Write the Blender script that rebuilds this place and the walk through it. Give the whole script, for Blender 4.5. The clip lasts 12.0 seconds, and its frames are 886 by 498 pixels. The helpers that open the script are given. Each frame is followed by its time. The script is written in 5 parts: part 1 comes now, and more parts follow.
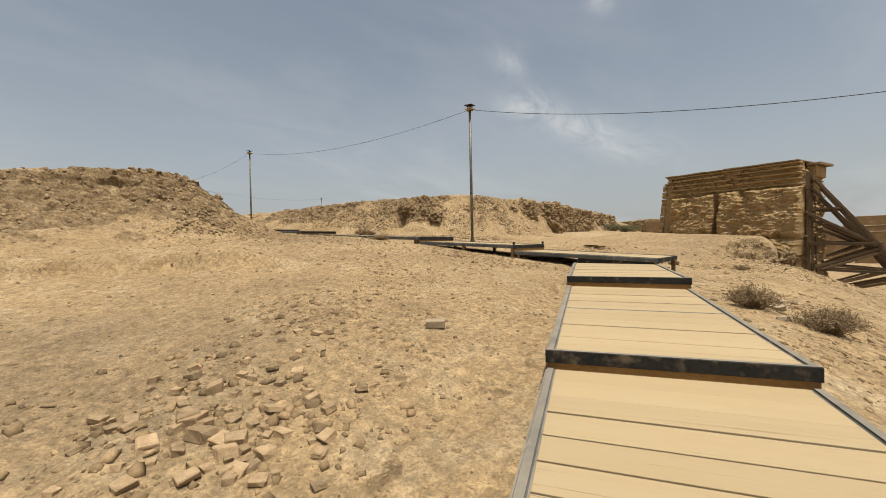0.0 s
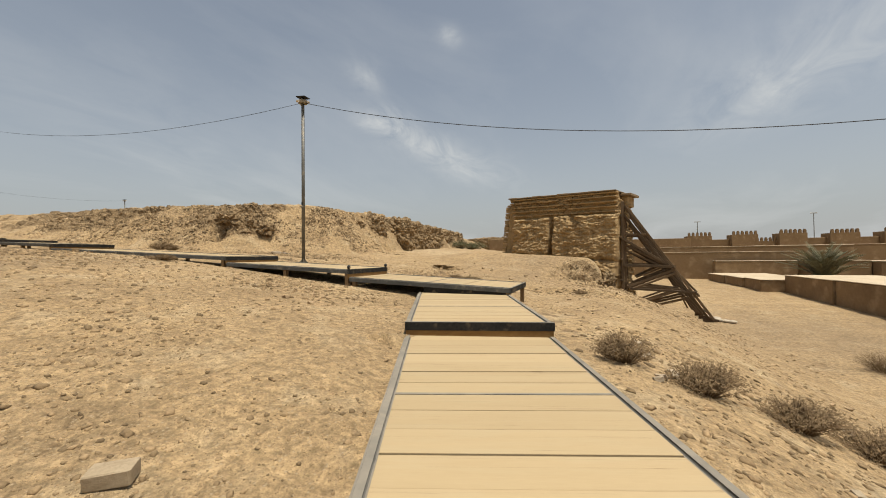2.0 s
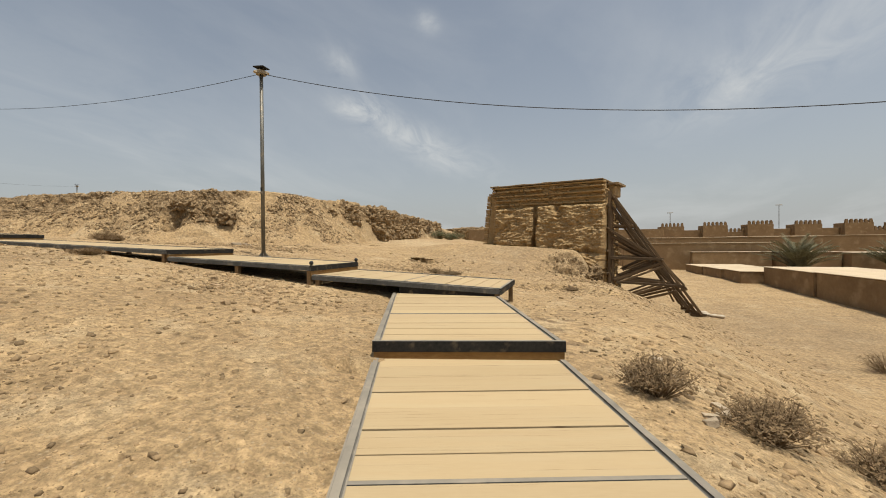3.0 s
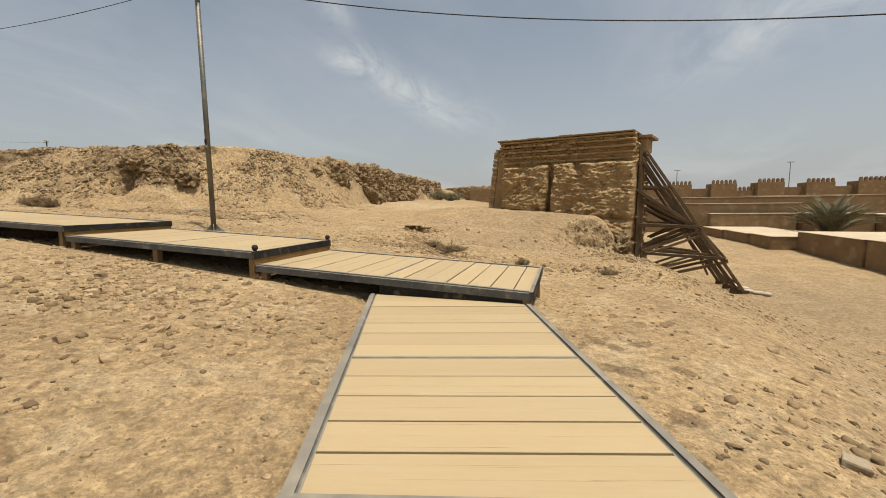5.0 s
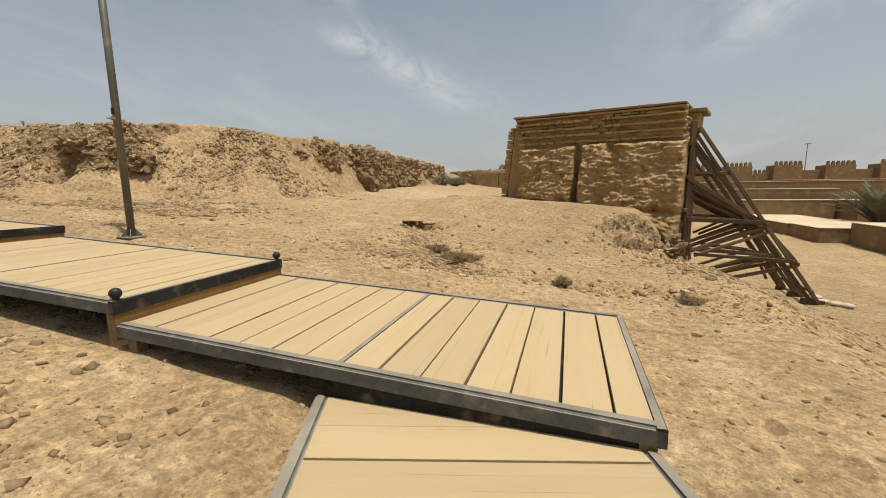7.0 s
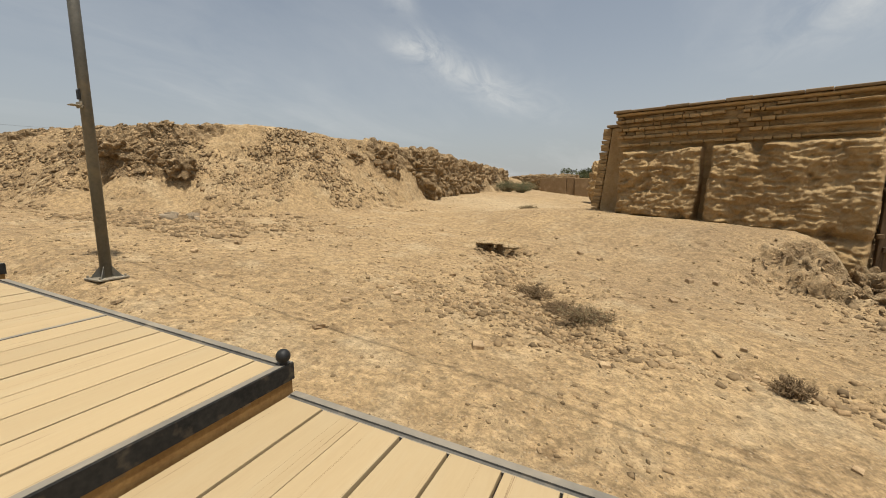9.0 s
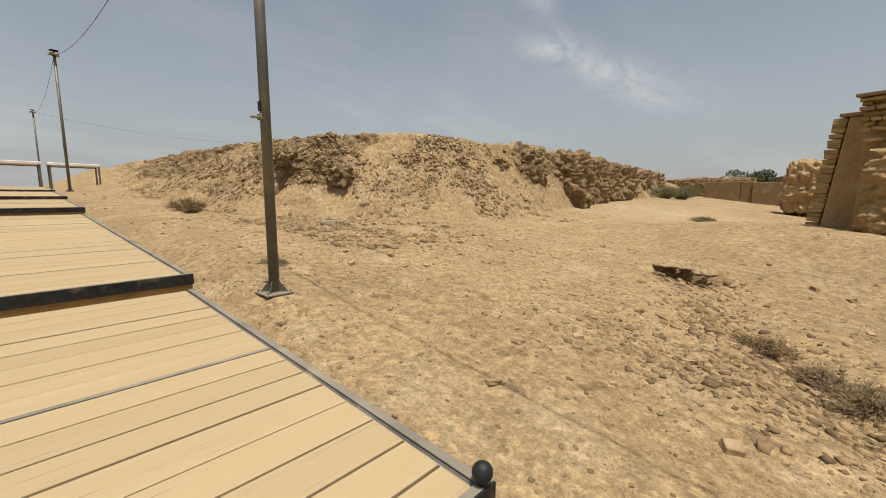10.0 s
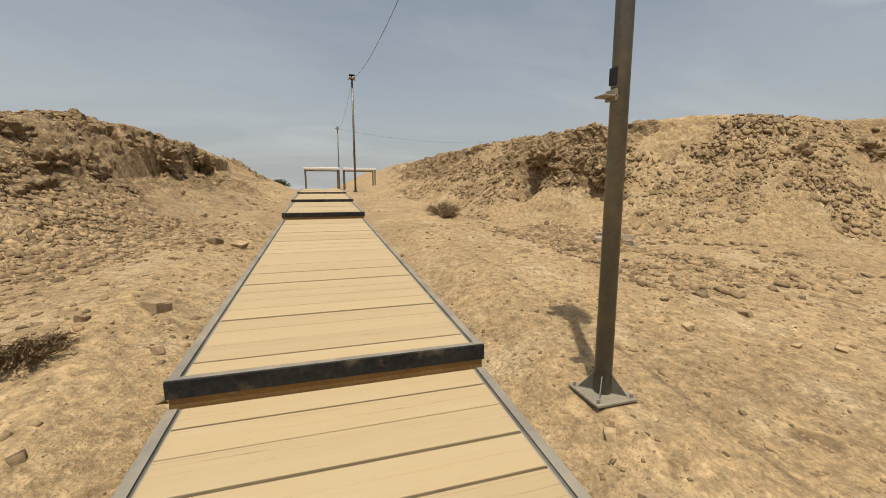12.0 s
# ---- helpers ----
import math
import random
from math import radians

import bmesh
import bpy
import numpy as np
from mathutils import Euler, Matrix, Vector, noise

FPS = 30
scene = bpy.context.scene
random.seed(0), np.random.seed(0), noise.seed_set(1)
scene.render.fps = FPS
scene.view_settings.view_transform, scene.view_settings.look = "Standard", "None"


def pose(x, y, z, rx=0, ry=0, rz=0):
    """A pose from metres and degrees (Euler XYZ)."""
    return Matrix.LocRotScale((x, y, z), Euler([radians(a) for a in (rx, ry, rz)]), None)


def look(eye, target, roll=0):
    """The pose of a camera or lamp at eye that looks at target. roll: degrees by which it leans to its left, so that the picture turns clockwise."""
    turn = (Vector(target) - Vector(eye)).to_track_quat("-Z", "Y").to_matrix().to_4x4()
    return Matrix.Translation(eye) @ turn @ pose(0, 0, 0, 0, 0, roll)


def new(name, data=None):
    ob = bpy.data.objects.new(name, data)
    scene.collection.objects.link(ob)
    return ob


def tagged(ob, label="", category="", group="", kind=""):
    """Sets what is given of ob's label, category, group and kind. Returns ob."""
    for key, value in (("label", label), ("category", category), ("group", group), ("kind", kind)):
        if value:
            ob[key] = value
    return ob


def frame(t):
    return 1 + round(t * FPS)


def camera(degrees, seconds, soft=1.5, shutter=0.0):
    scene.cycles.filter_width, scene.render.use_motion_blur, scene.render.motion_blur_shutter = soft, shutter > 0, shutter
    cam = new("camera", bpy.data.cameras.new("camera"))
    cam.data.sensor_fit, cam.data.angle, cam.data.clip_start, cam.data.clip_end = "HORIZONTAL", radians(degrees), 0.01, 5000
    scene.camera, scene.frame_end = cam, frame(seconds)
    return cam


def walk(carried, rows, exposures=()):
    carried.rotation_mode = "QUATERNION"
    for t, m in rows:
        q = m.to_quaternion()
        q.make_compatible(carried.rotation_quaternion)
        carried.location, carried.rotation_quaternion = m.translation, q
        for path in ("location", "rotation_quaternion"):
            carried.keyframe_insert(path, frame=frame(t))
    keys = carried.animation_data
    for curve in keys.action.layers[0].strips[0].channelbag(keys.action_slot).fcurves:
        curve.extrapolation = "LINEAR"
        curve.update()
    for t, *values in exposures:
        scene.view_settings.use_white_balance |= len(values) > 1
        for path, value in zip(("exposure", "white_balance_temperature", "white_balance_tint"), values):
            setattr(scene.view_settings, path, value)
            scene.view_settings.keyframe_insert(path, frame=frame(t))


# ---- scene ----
cam = camera(95.3, 12.0, soft=1.0)
PATH = [
    (0, (2.532, -11.728, 1.237), (1.236, -10.205, 1.218), -1.2),
    (0.5, (2.417, -11.152, 1.353), (1.373, -9.447, 1.391), -1.0),
    (1, (2.205, -10.587, 1.405), (1.31, -8.799, 1.451), -0.8),
    (1.5, (2.003, -9.919, 1.424), (1.239, -8.071, 1.468), -0.7),
    (2, (1.715, -9.285, 1.525), (1.031, -7.406, 1.561), -0.6),
    (2.5, (1.484, -8.659, 1.585), (0.866, -6.757, 1.601), -0.5),
    (3, (1.221, -7.973, 1.636), (0.641, -6.059, 1.619), -0.5),
    (3.2, (1.129, -7.707, 1.678), (0.554, -5.792, 1.646), -0.4),
    (4.8, (0.482, -5.539, 1.923), (-0.095, -3.636, 1.71), -0.5),
    (5, (0.373, -5.239, 1.922), (-0.203, -3.337, 1.701), -0.6),
    (5.5, (0.119, -4.496, 1.983), (-0.462, -2.598, 1.741), -0.5),
    (6, (-0.111, -3.706, 2.029), (-0.697, -1.81, 1.776), -0.6),
    (6.5, (-0.365, -3.026, 2.164), (-0.953, -1.133, 1.897), -0.6),
    (6.7, (-0.446, -2.782, 2.151), (-1.033, -0.892, 1.863), -0.6),
    (8.3, (-1.559, -0.585, 2.273), (-2.193, 1.285, 1.951), -0.1),
    (8.5, (-1.767, -0.331, 2.31), (-2.444, 1.525, 1.998), -0.1),
    (9, (-2.251, 0.175, 2.396), (-3.082, 1.972, 2.111), -0.1),
    (9.5, (-2.786, 0.523, 2.492), (-3.865, 2.185, 2.224), 0.1),
    (10, (-3.371, 0.767, 2.517), (-4.717, 2.222, 2.251), 0.2),
    (10.5, (-4.044, 0.935, 2.572), (-5.611, 2.149, 2.304), 0.2),
    (11, (-4.704, 1.056, 2.622), (-6.45, 1.997, 2.366), -0.0),
    (11.5, (-5.306, 1.101, 2.777), (-7.147, 1.835, 2.509), -0.2),
    (12, (-5.873, 1.009, 2.802), (-7.767, 1.58, 2.507), -0.1),
]
walk(cam, [(t, look(eye, target, roll)) for t, eye, target, roll in PATH], exposures=((0, -0.02), (8.5, 0.0), (10, -0.07), (11, -0.10), (12, -0.05)))

# ---- sky, sun, exposure ----
SUN_TO = Vector((1.36, -0.64, 6.05)).normalized()
SUN_EL = math.asin(SUN_TO.z)
SUN_AZ = math.atan2(SUN_TO.x, SUN_TO.y)
scene.view_settings.exposure = 0.0

world = bpy.data.worlds.new("world")
scene.world = world
world.use_nodes = True
wn, wl = world.node_tree.nodes, world.node_tree.links
wn.clear()
w_out = wn.new("ShaderNodeOutputWorld")
w_bg = wn.new("ShaderNodeBackground")
w_sky = wn.new("ShaderNodeTexSky")
w_sky.sky_type = "NISHITA"
w_sky.sun_disc = False
w_sky.sun_elevation = SUN_EL
w_sky.sun_rotation = SUN_AZ
w_sky.air_density = 1.0
w_sky.dust_density = 4.0
w_sky.ozone_density = 1.0
w_bg.inputs["Strength"].default_value = 0.112


def wmath(op, a, b=None, c=None):
    n = wn.new("ShaderNodeMath")
    n.operation = op
    for i, v in enumerate((a, b, c)):
        if v is None:
            continue
        if isinstance(v, (int, float)):
            n.inputs[i].default_value = v
        else:
            wl.new(v, n.inputs[i])
    return n.outputs[0]


w_tc = wn.new("ShaderNodeTexCoord")
w_sep = wn.new("ShaderNodeSeparateXYZ")
wl.new(w_tc.outputs["Generated"], w_sep.inputs[0])
w_den = wmath("ADD", wmath("MAXIMUM", w_sep.outputs["Z"], 0.0), 0.16)
w_com = wn.new("ShaderNodeCombineXYZ")
wl.new(wmath("DIVIDE", w_sep.outputs["X"], w_den), w_com.inputs["X"])
wl.new(wmath("DIVIDE", w_sep.outputs["Y"], w_den), w_com.inputs["Y"])
w_map = wn.new("ShaderNodeMapping")
w_map.inputs["Rotation"].default_value = (0, 0, radians(-28))
w_map.inputs["Scale"].default_value = (0.55, 0.30, 1.0)
w_map.inputs["Location"].default_value = (0.35, 0.1, 0.0)
wl.new(w_com.outputs[0], w_map.inputs["Vector"])
w_n1 = wn.new("ShaderNodeTexNoise")
w_n1.inputs["Scale"].default_value = 1.6
w_n1.inputs["Detail"].default_value = 7.0
w_n1.inputs["Roughness"].default_value = 0.58
w_n1.inputs["Distortion"].default_value = 0.5
wl.new(w_map.outputs[0], w_n1.inputs["Vector"])
w_ramp = wn.new("ShaderNodeValToRGB")
w_ramp.color_ramp.elements[0].position = 0.47
w_ramp.color_ramp.elements[0].color = (0, 0, 0, 1)
w_ramp.color_ramp.elements[1].position = 0.78
w_ramp.color_ramp.elements[1].color = (1, 1, 1, 1)
wl.new(w_n1.outputs["Fac"], w_ramp.inputs[0])
# haze whitens the sky towards the horizon, thin cirrus above it
w_haze = wmath("POWER", wmath("SUBTRACT", 1.0, wmath("MAXIMUM", w_sep.outputs["Z"], 0.0)), 4.5)
# the two brighter banks of cirrus: where they stand on the sky plane, their reach and weight
w_px, w_py = wmath("DIVIDE", w_sep.outputs["X"], w_den), wmath("DIVIDE", w_sep.outputs["Y"], w_den)
w_banks = None
for bx, by, rx, ry, lean, weight in ((-0.93, 1.76, 0.11, 0.13, 0.0, 0.75), (-0.85, 2.08, 0.13, 0.30, -0.35, 0.60), (-0.72, 2.55, 0.22, 0.42, -0.35, 0.35), (-0.83, 1.40, 0.07, 0.11, 0.2, 0.35), (0.72, 1.85, 0.26, 0.50, 0.25, 0.50), (-0.44, 1.29, 0.035, 0.05, 0.0, 0.8), (-2.1, 1.6, 0.5, 1.4, 0.3, 0.1)):
    ey = wmath("SUBTRACT", w_py, by)
    ex = wmath("ADD", wmath("SUBTRACT", w_px, bx), wmath("MULTIPLY", ey, lean))
    q = wmath("ADD", wmath("POWER", wmath("ABSOLUTE", wmath("DIVIDE", ex, rx)), 2.0), wmath("POWER", wmath("ABSOLUTE", wmath("DIVIDE", ey, ry)), 2.0))
    g = wmath("MULTIPLY", wmath("EXPONENT", wmath("MULTIPLY", q, -1.0)), weight)
    w_banks = g if w_banks is None else wmath("ADD", w_banks, g)
w_n2 = wn.new("ShaderNodeTexNoise")
w_n2.inputs["Scale"].default_value = 4.5
w_n2.inputs["Detail"].default_value = 6.0
w_n2.inputs["Roughness"].default_value = 0.62
w_n2.inputs["Distortion"].default_value = 0.8
w_puff = wn.new("ShaderNodeMapping")
w_puff.inputs["Rotation"].default_value = (0, 0, radians(25))
w_puff.inputs["Scale"].default_value = (1.0, 0.55, 1.0)
wl.new(w_com.outputs[0], w_puff.inputs["Vector"])
wl.new(w_puff.outputs[0], w_n2.inputs["Vector"])
w_wisp = wmath("MULTIPLY", w_banks, wmath("MULTIPLY_ADD", w_n2.outputs["Fac"], 3.6, -1.15))
w_cl = wmath("MAXIMUM", wmath("ADD", wmath("MULTIPLY", w_ramp.outputs[0], 0.30), w_wisp), 0.0)
w_fac = wmath("MINIMUM", wmath("ADD", wmath("MULTIPLY", w_haze, 0.68), w_cl), 0.9)
w_mix = wn.new("ShaderNodeMix")
w_mix.data_type = "RGBA"
wl.new(w_fac, w_mix.inputs["Factor"])
w_hsv = wn.new("ShaderNodeHueSaturation")
w_hsv.inputs["Saturation"].default_value = 0.60
wl.new(w_sky.outputs[0], w_hsv.inputs["Color"])
w_tint = wn.new("ShaderNodeMix")
w_tint.data_type, w_tint.blend_type = "RGBA", "MULTIPLY"
w_tint.inputs["Factor"].default_value = 1.0
w_tint.inputs["B"].default_value = (0.97, 1.01, 1.0, 1.0)
wl.new(w_hsv.outputs[0], w_tint.inputs["A"])
wl.new(w_tint.outputs["Result"], w_mix.inputs["A"])
w_mix.inputs["B"].default_value = (5.7, 5.85, 5.8, 1.0)
wl.new(w_mix.outputs["Result"], w_bg.inputs["Color"])
wl.new(w_bg.outputs[0], w_out.inputs["Surface"])

sun_data = bpy.data.lights.new("sun", "SUN")
sun_data.energy = 4.7
sun_data.angle = radians(0.6)
sun_data.color = (1.0, 0.935, 0.83)
sun = new("sun", sun_data)
sun.matrix_world = look(SUN_TO * 60, (0, 0, 0))

# ---- materials ----
MATS = {}


def material(name, dark, light, scale=1.0, rough=0.9, bump=0.3, fine=40.0, metal=0.0, coords="Object", stretch=(1, 1, 1), vary=0.0, stain=None, stain_at=(0.55, 0.7), island=False, bump_dist=0.02, spec=0.3, speckle=False, cracks=False, damp=None, dust=None, patch=None, prints=None):
    """Two-scale mottled surface: colours between dark and light, fine grain in the relief, optional stains."""
    m = bpy.data.materials.new(name)
    m.use_nodes = True
    nt = m.node_tree
    n, l = nt.nodes, nt.links
    bsdf = n["Principled BSDF"]
    bsdf.inputs["Roughness"].default_value = rough
    bsdf.inputs["Metallic"].default_value = metal
    bsdf.inputs["Specular IOR Level"].default_value = spec
    if coords == "World":
        src = n.new("ShaderNodeNewGeometry").outputs["Position"]
    else:
        src = n.new("ShaderNodeTexCoord").outputs["Object"]
    mp = n.new("ShaderNodeMapping")
    mp.inputs["Scale"].default_value = stretch
    l.new(src, mp.inputs["Vector"])
    vec = mp.outputs[0]
    info = n.new("ShaderNodeObjectInfo")
    if coords != "World":
        add = n.new("ShaderNodeVectorMath")
        add.operation = "ADD"
        mul = n.new("ShaderNodeMath")
        mul.operation = "MULTIPLY"
        mul.inputs[1].default_value = 37.0
        l.new(info.outputs["Random"], mul.inputs[0])
        l.new(vec, add.inputs[0])
        l.new(mul.outputs[0], add.inputs[1])
        vec = add.outputs[0]
    big = n.new("ShaderNodeTexNoise")
    big.inputs["Scale"].default_value = scale
    big.inputs["Detail"].default_value = 6
    big.inputs["Roughness"].default_value = 0.6
    l.new(vec, big.inputs["Vector"])
    small = n.new("ShaderNodeTexNoise")
    small.inputs["Scale"].default_value = fine
    small.inputs["Detail"].default_value = 4
    small.inputs["Roughness"].default_value = 0.65
    l.new(vec, small.inputs["Vector"])
    blend = n.new("ShaderNodeMath")
    blend.operation = "MULTIPLY_ADD"
    blend.inputs[1].default_value = 0.45
    l.new(small.outputs["Fac"], blend.inputs[0])
    half = n.new("ShaderNodeMath")
    half.operation = "MULTIPLY"
    half.inputs[1].default_value = 0.55
    l.new(big.outputs["Fac"], half.inputs[0])
    l.new(half.outputs[0], blend.inputs[2])
    ramp = n.new("ShaderNodeValToRGB")
    ramp.color_ramp.elements[0].position = 0.34
    ramp.color_ramp.elements[0].color = (*dark, 1)
    ramp.color_ramp.elements[1].position = 0.66
    ramp.color_ramp.elements[1].color = (*light, 1)
    l.new(blend.outputs[0], ramp.inputs[0])
    col = ramp.outputs[0]
    if stain:
        sn = n.new("ShaderNodeTexNoise")
        sn.inputs["Scale"].default_value = scale * 2.3
        sn.inputs["Detail"].default_value = 7
        l.new(vec, sn.inputs["Vector"])
        sr = n.new("ShaderNodeValToRGB")
        sr.color_ramp.elements[0].position, sr.color_ramp.elements[1].position = stain_at
        l.new(sn.outputs["Fac"], sr.inputs[0])
        mx = n.new("ShaderNodeMix")
        mx.data_type = "RGBA"
        l.new(sr.outputs[0], mx.inputs["Factor"])
        l.new(col, mx.inputs["A"])
        mx.inputs["B"].default_value = (*stain, 1)
        col = mx.outputs["Result"]
    height = blend.outputs[0]
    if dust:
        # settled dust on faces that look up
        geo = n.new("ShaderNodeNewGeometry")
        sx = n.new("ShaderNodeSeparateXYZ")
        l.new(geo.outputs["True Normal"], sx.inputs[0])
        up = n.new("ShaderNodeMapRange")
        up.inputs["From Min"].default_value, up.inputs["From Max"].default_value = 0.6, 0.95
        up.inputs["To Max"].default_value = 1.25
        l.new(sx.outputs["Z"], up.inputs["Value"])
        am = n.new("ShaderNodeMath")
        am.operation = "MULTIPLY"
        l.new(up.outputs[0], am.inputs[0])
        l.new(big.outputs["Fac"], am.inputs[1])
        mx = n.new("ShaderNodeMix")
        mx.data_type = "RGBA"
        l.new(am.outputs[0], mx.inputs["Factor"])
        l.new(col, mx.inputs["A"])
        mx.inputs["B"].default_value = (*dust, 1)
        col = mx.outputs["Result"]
    if patch:
        # a trodden stretch of greyer earth: centre, reach, colour
        for (px, py), reach, tint in patch:
            ds = n.new("ShaderNodeVectorMath")
            ds.operation = "DISTANCE"
            l.new(src, ds.inputs[0])
            ds.inputs[1].default_value = (px, py, 0.5)
            wb = n.new("ShaderNodeMath")
            wb.operation = "MULTIPLY_ADD"
            wb.inputs[1].default_value = 5.0
            l.new(big.outputs["Fac"], wb.inputs[0])
            l.new(ds.outputs["Value"], wb.inputs[2])
            mr2 = n.new("ShaderNodeMapRange")
            mr2.inputs["From Min"].default_value, mr2.inputs["From Max"].default_value = 2.5 + reach, 2.5
            mr2.inputs["To Max"].default_value = 0.7
            l.new(wb.outputs[0], mr2.inputs["Value"])
            mx = n.new("ShaderNodeMix")
            mx.data_type = "RGBA"
            l.new(mr2.outputs[0], mx.inputs["Factor"])
            l.new(col, mx.inputs["A"])
            mx.inputs["B"].default_value = (*tint, 1)
            col = mx.outputs["Result"]
    if damp:
        # small darker trodden patches
        dn = n.new("ShaderNodeTexNoise")
        dn.inputs["Scale"].default_value = 2.6
        dn.inputs["Detail"].default_value = 3
        dn.inputs["Distortion"].default_value = 0.4
        l.new(vec, dn.inputs["Vector"])
        dp = n.new("ShaderNodeValToRGB")
        dp.color_ramp.elements[0].position, dp.color_ramp.elements[1].position = 0.655, 0.70
        dp.color_ramp.elements[1].color = (0.75, 0.75, 0.75, 1)
        l.new(dn.outputs["Fac"], dp.inputs[0])
        mx = n.new("ShaderNodeMix")
        mx.data_type = "RGBA"
        l.new(dp.outputs[0], mx.inputs["Factor"])
        l.new(col, mx.inputs["A"])
        mx.inputs["B"].default_value = (*damp, 1)
        col = mx.outputs["Result"]
    if prints:
        # footprints pressed into the darker soil
        flat = n.new("ShaderNodeVectorMath")
        flat.operation = "MULTIPLY"
        flat.inputs[1].default_value = (1, 1, 0)
        l.new(src, flat.inputs[0])
        for (px, py), long, wide, turn in prints:
            pm = n.new("ShaderNodeMapping")
            pm.vector_type = "TEXTURE"
            pm.inputs["Location"].default_value = (px, py, 0)
            pm.inputs["Rotation"].default_value = (0, 0, radians(turn))
            pm.inputs["Scale"].default_value = (long, wide, 1)
            l.new(flat.outputs[0], pm.inputs["Vector"])
            ln = n.new("ShaderNodeVectorMath")
            ln.operation = "LENGTH"
            l.new(pm.outputs[0], ln.inputs[0])
            ed = n.new("ShaderNodeMath")
            ed.operation = "MULTIPLY_ADD"
            ed.inputs[1].default_value = 0.9
            l.new(small.outputs["Fac"], ed.inputs[0])
            l.new(ln.outputs["Value"], ed.inputs[2])
            pr = n.new("ShaderNodeMapRange")
            pr.inputs["From Min"].default_value, pr.inputs["From Max"].default_value = 1.55, 1.25
            pr.inputs["To Max"].default_value = 0.8
            l.new(ed.outputs[0], pr.inputs["Value"])
            mx = n.new("ShaderNodeMix")
            mx.data_type = "RGBA"
            l.new(pr.outputs[0], mx.inputs["Factor"])
            l.new(col, mx.inputs["A"])
            mx.inputs["B"].default_value = (0.165, 0.108, 0.055, 1)
            col = mx.outputs["Result"]
            dp2 = n.new("ShaderNodeMath")
            dp2.operation = "MULTIPLY_ADD"
            dp2.inputs[1].default_value = -0.25
            l.new(pr.outputs[0], dp2.inputs[0])
            l.new(height, dp2.inputs[2])
            height = dp2.outputs[0]
    if speckle:
        # thin pale crust broken by darker crumbly dips
        mo = n.new("ShaderNodeTexNoise")
        mo.inputs["Scale"].default_value = 8.5
        mo.inputs["Detail"].default_value = 6
        mo.inputs["Roughness"].default_value = 0.72
        mo.inputs["Distortion"].default_value = 0.3
        l.new(vec, mo.inputs["Vector"])
        mo_r = n.new("ShaderNodeMapRange")
        mo_r.inputs["From Min"].default_value, mo_r.inputs["From Max"].default_value = 0.36, 0.60
        mo_r.inputs["To Min"].default_value, mo_r.inputs["To Max"].default_value = 0.70, 1.30
        l.new(mo.outputs["Fac"], mo_r.inputs["Value"])
        hs = n.new("ShaderNodeHueSaturation")
        l.new(mo_r.outputs[0], hs.inputs["Value"])
        l.new(col, hs.inputs["Color"])
        col = hs.outputs[0]
        ad = n.new("ShaderNodeMath")
        ad.operation = "MULTIPLY_ADD"
        ad.inputs[1].default_value = 0.30
        l.new(mo_r.outputs[0], ad.inputs[0])
        l.new(height, ad.inputs[2])
        height = ad.outputs[0]
        fi = n.new("ShaderNodeTexNoise")
        fi.inputs["Scale"].default_value = 34.0
        fi.inputs["Detail"].default_value = 4
        fi.inputs["Roughness"].default_value = 0.7
        l.new(vec, fi.inputs["Vector"])
        fi_r = n.new("ShaderNodeMapRange")
        fi_r.inputs["From Min"].default_value, fi_r.inputs["From Max"].default_value = 0.35, 0.62
        fi_r.inputs["To Min"].default_value, fi_r.inputs["To Max"].default_value = 0.80, 1.14
        l.new(fi.outputs["Fac"], fi_r.inputs["Value"])
        hs = n.new("ShaderNodeHueSaturation")
        l.new(fi_r.outputs[0], hs.inputs["Value"])
        l.new(col, hs.inputs["Color"])
        col = hs.outputs[0]
        # small stones and crumbs too fine to build: their tops lighter, the dust between them darker
        for sc, lo, hi, tint, deep in ((27.0, 0.10, 0.42, (0.36, 0.27, 0.16), 0.10), (70.0, 0.05, 0.45, (0.17, 0.115, 0.062), 0.06)):
            vo = n.new("ShaderNodeTexVoronoi")
            vo.inputs["Scale"].default_value = sc
            vo.inputs["Randomness"].default_value = 1.0
            l.new(vec, vo.inputs["Vector"])
            dr = n.new("ShaderNodeValToRGB")
            dr.color_ramp.elements[0].position, dr.color_ramp.elements[1].position = lo, hi
            dr.color_ramp.elements[0].color, dr.color_ramp.elements[1].color = (1, 1, 1, 1), (0, 0, 0, 1)
            l.new(vo.outputs["Distance"], dr.inputs[0])
            pick = n.new("ShaderNodeMath")
            pick.operation = "GREATER_THAN"
            pick.inputs[1].default_value = 0.66
            sp = n.new("ShaderNodeSeparateColor")
            l.new(vo.outputs["Color"], sp.inputs[0])
            l.new(sp.outputs[0], pick.inputs[0])
            both = n.new("ShaderNodeMath")
            both.operation = "MULTIPLY"
            l.new(dr.outputs[0], both.inputs[0])
            l.new(pick.outputs[0], both.inputs[1])
            mx = n.new("ShaderNodeMix")
            mx.data_type = "RGBA"
            l.new(both.outputs[0], mx.inputs["Factor"])
            l.new(col, mx.inputs["A"])
            mx.inputs["B"].default_value = (*tint, 1)
            col = mx.outputs["Result"]
            ad = n.new("ShaderNodeMath")
            ad.operation = "MULTIPLY_ADD"
            ad.inputs[1].default_value = deep
            l.new(both.outputs[0], ad.inputs[0])
            l.new(height, ad.inputs[2])
            height = ad.outputs[0]
